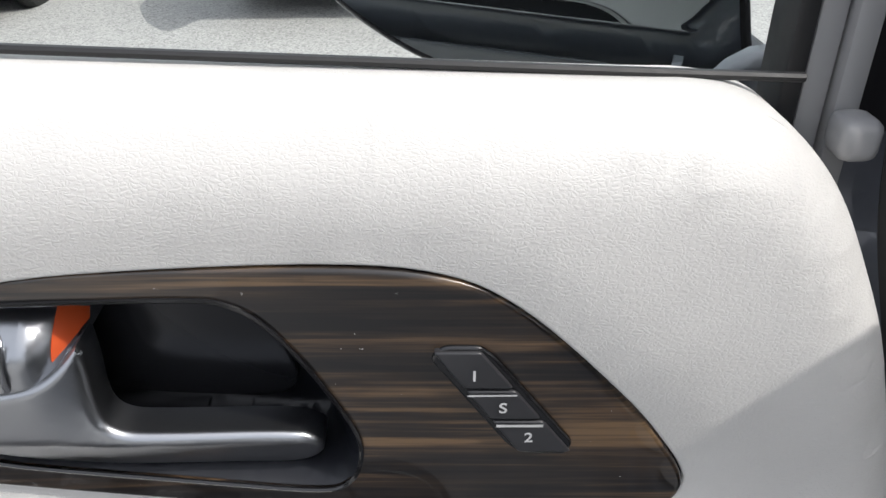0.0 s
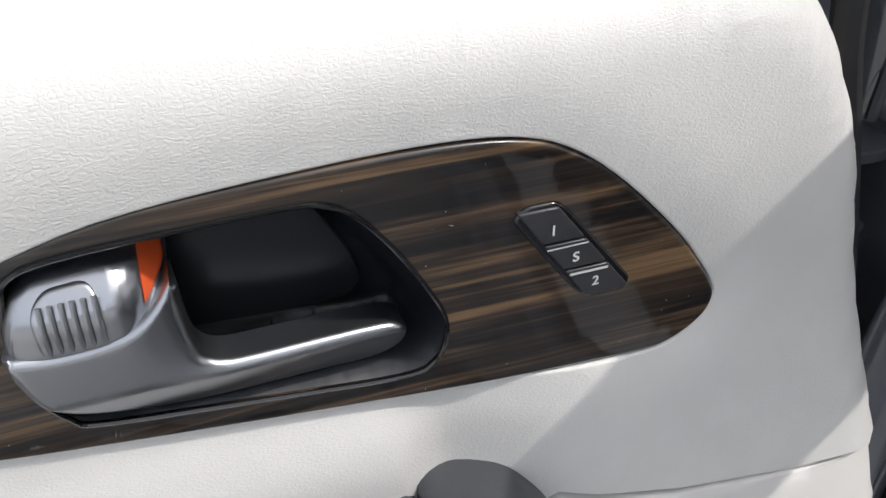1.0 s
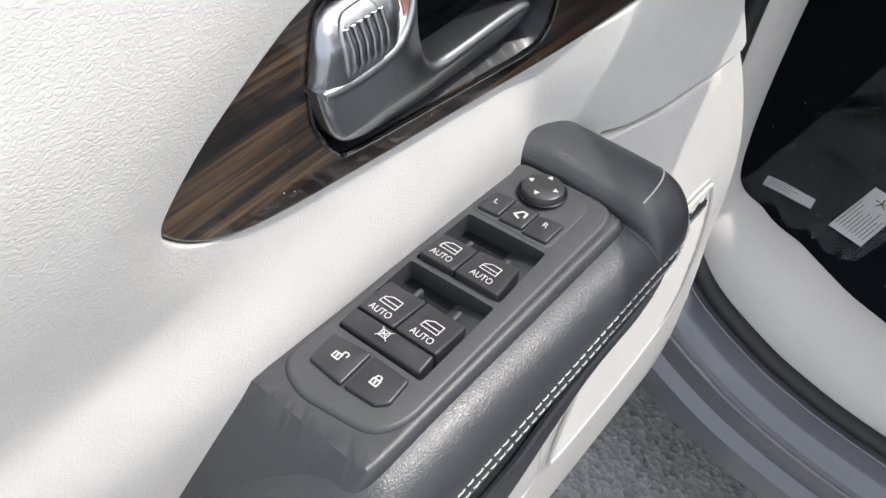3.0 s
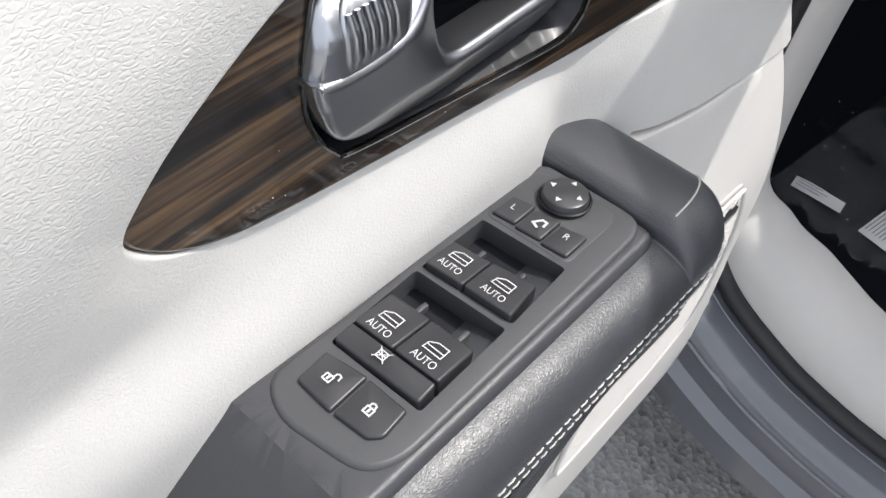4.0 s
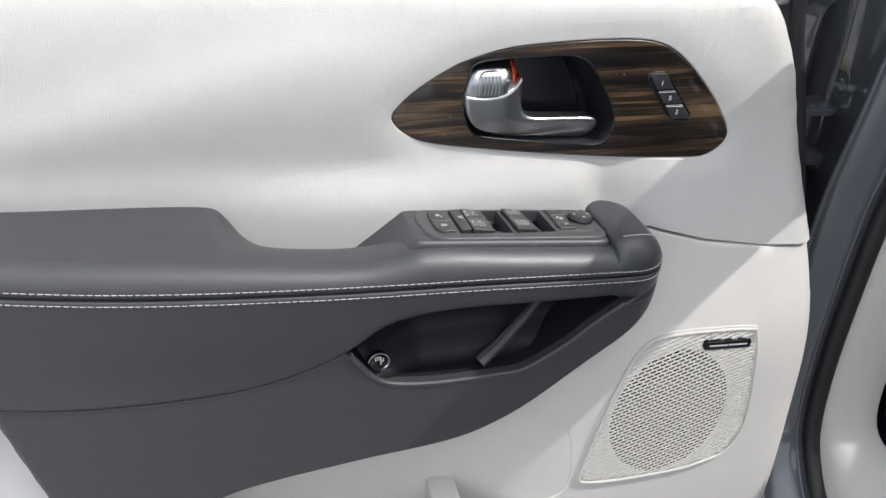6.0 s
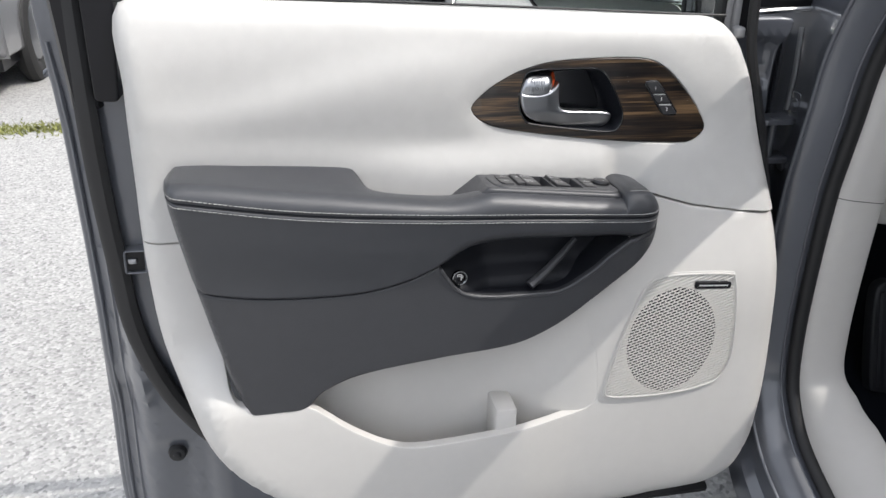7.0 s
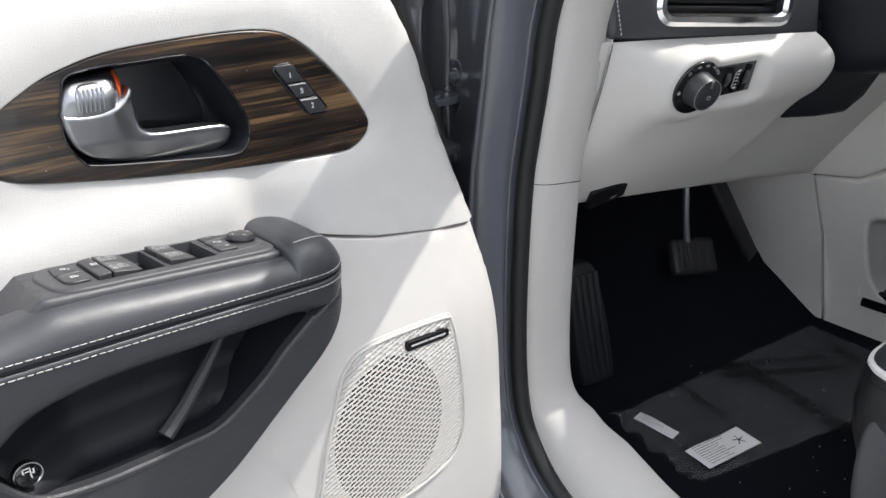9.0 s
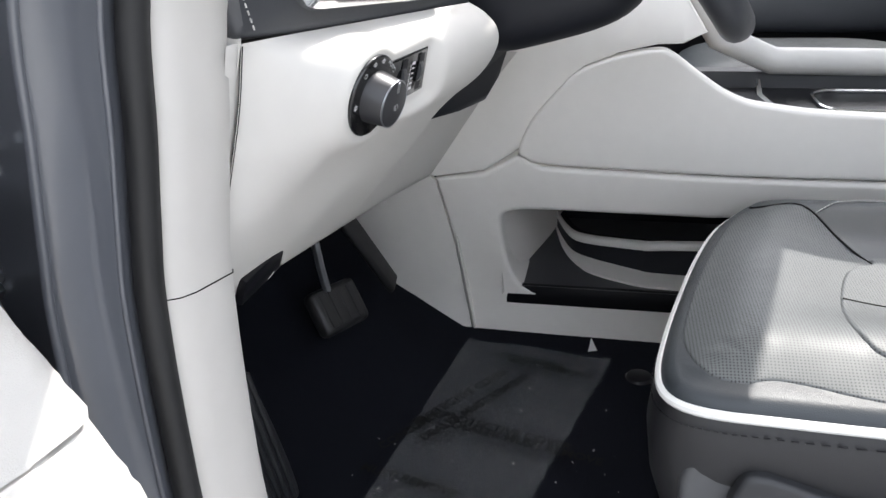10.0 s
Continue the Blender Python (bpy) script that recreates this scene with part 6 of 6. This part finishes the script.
centre_pad = rounded([(0.90, -0.44), (0.878, -0.405), (0.845, -0.369), (0.766, -0.343), (0.70, -0.333), (0.655, -0.334), (0.622, -0.352), (0.61, -0.42), (0.61, -0.74), (0.89, -0.74)], 4)
part("centre_pad", panel(centre_pad, TOPZ, (), lambda x, y: seat_h(x, y) + 0.004, roll=0.006, thick=0.008, cell=0.02), perforated, seat, "raised perforated centre pad", sharp=70)
on_seat = lambda pts, lift: [Vector((q[0], q[1], SEAT_Z + seat_h(q[0], q[1]) + lift)) for q in rounded(pts, 6, False)]
part("seam", tube(on_seat([(1.075, -0.288), (1.041, -0.337), (1.015, -0.361), (0.962, -0.383), (0.906, -0.397), (0.857, -0.417)], 0.0015), 0.0014, 5), ink, seat)
part("seam", tube(on_seat([(0.76, -0.345), (0.755, -0.40), (0.75, -0.50)], 0.0042), 0.0010, 5), ink, seat)
arc = on_seat([(1.012, -0.366), (1.040, -0.395), (1.056, -0.425), (1.066, -0.47), (1.07, -0.55)], 0.0016)
tagged(part("stitching", join(*[tube([a, a.lerp(b, 0.6)], 0.0009, 5) for a, b in zip(arc, arc[1:])]), thread, seat), kind="stuff")
under = [Vector((q[0], q[1], SEAT_Z - 0.031)) for q in rounded(shrink(seat_line, -0.0075), 2)]
tagged(part("stitching", join(*[tube([a, a.lerp(b, 0.55)], 0.0009, 5) for a, b in zip(under, under[1:]) if a.x < 0.80 and a.y > -0.62]), plastic_black, seat), kind="stuff")
part("piping", tube([Vector((q[0], q[1], SEAT_Z - 0.016)) for q in seat_line], 0.0055, 8, True), mat("white_piping", (0.72, 0.71, 0.69), 0.5), seat, "white piping")
side_rows = []
for k, (dz, ins) in enumerate(((-0.020, 0.0), (-0.035, -0.006), (-0.07, -0.010), (-0.12, -0.004), (-0.17, 0.012), (-0.22, 0.03), (-0.30, 0.05))):
    side_rows.append([Vector((q[0], q[1], SEAT_Z + dz)) for q in shrink(seat_line, ins)])
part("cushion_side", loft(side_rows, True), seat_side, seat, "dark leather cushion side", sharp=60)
COVER = (Vector((0.556, 0, 0)), Vector((0, -1, 0)), Vector((0, 0, 1)), Vector((-1, 0, 0)))
cover_line = rounded([(0.165, 0.58), (0.172, 0.628), (0.192, 0.645), (0.218, 0.650), (0.255, 0.642), (0.354, 0.614), (0.50, 0.585), (0.70, 0.58), (0.76, 0.52), (0.70, 0.42), (0.30, 0.40), (0.19, 0.46)], 4)
side_cover = part("side_cover", panel(cover_line, COVER, (), lambda u, v: 0.018 * step(0.65 - v, 0.0, 0.12), roll=0.008, thick=0.05, cell=0.03), plastic_dark, seat, "dark plastic seat side cover")
inner_cover = rounded([(0.215, 0.57), (0.218, 0.620), (0.235, 0.632), (0.27, 0.625), (0.36, 0.598), (0.50, 0.57), (0.68, 0.56), (0.70, 0.50), (0.60, 0.44), (0.30, 0.43)], 4)
part("cover_inlay", panel(inner_cover, COVER, (), lambda u, v: 0.020 + 0.018 * step(0.65 - v, 0.0, 0.12), roll=0.006, thick=0.01, cell=0.03), foot_rubber, side_cover)
part("seat_base", box((0.62, -0.80, 0.34), (1.08, -0.28, 0.50), 0.02), plastic_black, seat)
part("backrest", blob((0.85, -0.93, 1.02), (0.27, 0.10, 0.36), 3.6, pose(0, 0, 0, 14, 0, 0)), seat_leather, seat)
pseat = thing("passenger_seat", "dark grey leather passenger seat beyond the console", "seat")
part("cushion", blob((1.83, -0.50, 0.70), (0.27, 0.30, 0.11), 3.6), seat_leather, pseat)
part("backrest", blob((1.83, -0.93, 1.02), (0.27, 0.10, 0.36), 3.6, pose(0, 0, 0, 14, 0, 0)), seat_leather, pseat)
pdoor = thing("passenger_door", "closed far side door with dark armrest and light trim", "car door")
part("panel", box((2.16, -1.1, 0.35), (2.20, 0.20, 1.12), 0.01), plastic_black, pdoor)
part("armrest", blob((2.11, -0.50, 0.86), (0.06, 0.40, 0.06), 3.4), leather_dark, pdoor)

# ---- outside ----
GZ = -0.06
g = bmesh.new()
bmesh.ops.create_grid(g, x_segments=60, y_segments=60, size=1.0)
for v in g.verts:
    v.co = Vector((math.copysign(abs(v.co.x) ** 3, v.co.x) * 400, math.copysign(abs(v.co.y) ** 3, v.co.y) * 400, GZ))
single("ground", g, ground_mat, "pale worn asphalt of a sunny parking lot", "ground", "structure")


def grass_strip():
    bm = bmesh.new()
    rnd = random.Random(4)
    for _ in range(9000):
        x, y = rnd.uniform(-9, -0.6), 4.25 + rnd.gauss(0, 0.07)
        h, a, w = rnd.uniform(0.012, 0.035), rnd.uniform(0, 6.28), rnd.uniform(0.004, 0.009)
        lean = Vector((rnd.gauss(0, 0.02), rnd.gauss(0, 0.02), h))
        d = Vector((math.cos(a), math.sin(a), 0)) * w
        p = Vector((x, y, GZ))
        bm.faces.new([bm.verts.new(q) for q in (p - d, p + d, p + lean)])
    return bm


single("grass_strip", grass_strip(), grass_mat, "thin strip of green grass between paved lots", "grass", "stuff")


def parked_car(name, label, at, turn, paint_, tall):
    car = thing(name, label, "car", group="parked cars")
    prof = [(-2.3, 0.30), (-2.32, 0.62), (-2.25, 0.92), (-1.55, 1.02), (-0.75, tall - 0.06), (0.2, tall), (1.6, tall - 0.05), (2.15, 1.05), (2.30, 0.85), (2.32, 0.42), (2.2, 0.28)]
    prof = rounded(prof, 4, False)
    rows = []
    for s in (-1, -0.97, -0.9, 0.9, 0.97, 1):
        k = 1 - 0.06 * (abs(s) - 0.9) / 0.1
        rows.append([Vector((p[0] * (1 - 0.02 * (abs(s) > 0.95)), s * 0.92 * (1 - 0.18 * step(p[1], 0.95, tall)), 0.25 + (p[1] - 0.25) * k)) for p in prof])
    part("body", loft(rows), paint_, car, sharp=50)
    for sd in (-1, 1):
        lower = panel(rounded([(-2.25, 0.30), (-2.25, 0.90), (-1.5, 1.0), (1.9, 1.02), (2.25, 0.85), (2.2, 0.30)], 3), (Vector((0, sd * 0.905, 0)), Vector((1, 0, 0)), Vector((0, 0, 1)), Vector((0, sd, 0))), (), None, roll=0.03, thick=0.05)
        part("side", lower, paint_, car)
        win = panel(rounded([(-1.25, 1.04), (-0.75, tall - 0.16), (0.3, tall - 0.10), (1.45, tall - 0.16), (1.75, 1.05)], 3), (Vector((0, sd * 0.86, 0)), Vector((1, 0, 0)), Vector((0, -sd * 0.22, 1)).normalized(), Vector((0, sd, 0))), (), None, thick=0.02)
        part("window", win, gloss_black, car)
        for wx in (-1.42, 1.42):
            wh = part("wheel", join(tube([(wx + 0.29 * math.cos(t), sd * 0.86, 0.34 + 0.29 * math.sin(t)) for t in [2 * math.pi * k / 32 for k in range(32)]], 0.075, 10, True, squash=1.4)), tyre_mat, car)
            part("rim", drum((wx, sd * 0.84, 0.34), (0, sd, 0), 0.23, 0.21, 0.07, 24, 0.02), steel, wh)
    under = part("underbody", box((-2.2, -0.85, 0.2), (2.2, 0.85, 0.34)), plastic_black, car)
    car.matrix_world = pose(at[0], at[1], GZ, 0, 0, turn)
    return car


parked_car("parked_car", "dark grey parked car across the lot", (-3.4, 7.2), 92, silver_paint, 1.5)
parked_car("parked_car", "black parked car with its rear to the lot", (-0.2, 7.4), 88, dark_paint, 1.62)
parked_car("parked_car", "dark parked car with its front wheel near the window", (4.3, 8.6), 90, dark_paint, 1.7)


def tree_line():
    """A ring of leafy crowns round the lot, broken by gaps."""
    bm = bmesh.new()
    rnd = random.Random(21)
    for k in range(150):
        a = 2 * math.pi * k / 150 + rnd.gauss(0, 0.01)
        if rnd.random() < 0.12:
            continue
        d, top, wide = rnd.uniform(36, 46), rnd.uniform(3.5, 7.0), rnd.uniform(1.6, 2.6)
        c = Vector((d * math.cos(a), d * math.sin(a), GZ))
        for _ in range(120):
            h = rnd.random() ** 0.8
            r = wide * math.sqrt(max(0.05, 1 - (2 * h - 0.9) ** 2)) * rnd.uniform(0.4, 1.0)
            b = rnd.uniform(0, 2 * math.pi)
            p = c + Vector((r * math.cos(b), r * math.sin(b), 0.2 + h * top))
            u = Vector((rnd.gauss(0, 1), rnd.gauss(0, 1), rnd.gauss(0, 1))).normalized() * rnd.uniform(0.35, 0.75)
            v = u.orthogonal().normalized() * rnd.uniform(0.3, 0.6)
            bm.faces.new([bm.verts.new(q) for q in (p - u, p + v * 0.8, p + u, p - v)])
    me = bpy.data.meshes.new("tree_line")
    bm.to_mesh(me)
    bm.free()
    me.materials.append(leaf_mat)
    return tagged(new("tree_line", me), "far row of leafy green trees round the lot", "trees", kind="stuff")


tree_line()
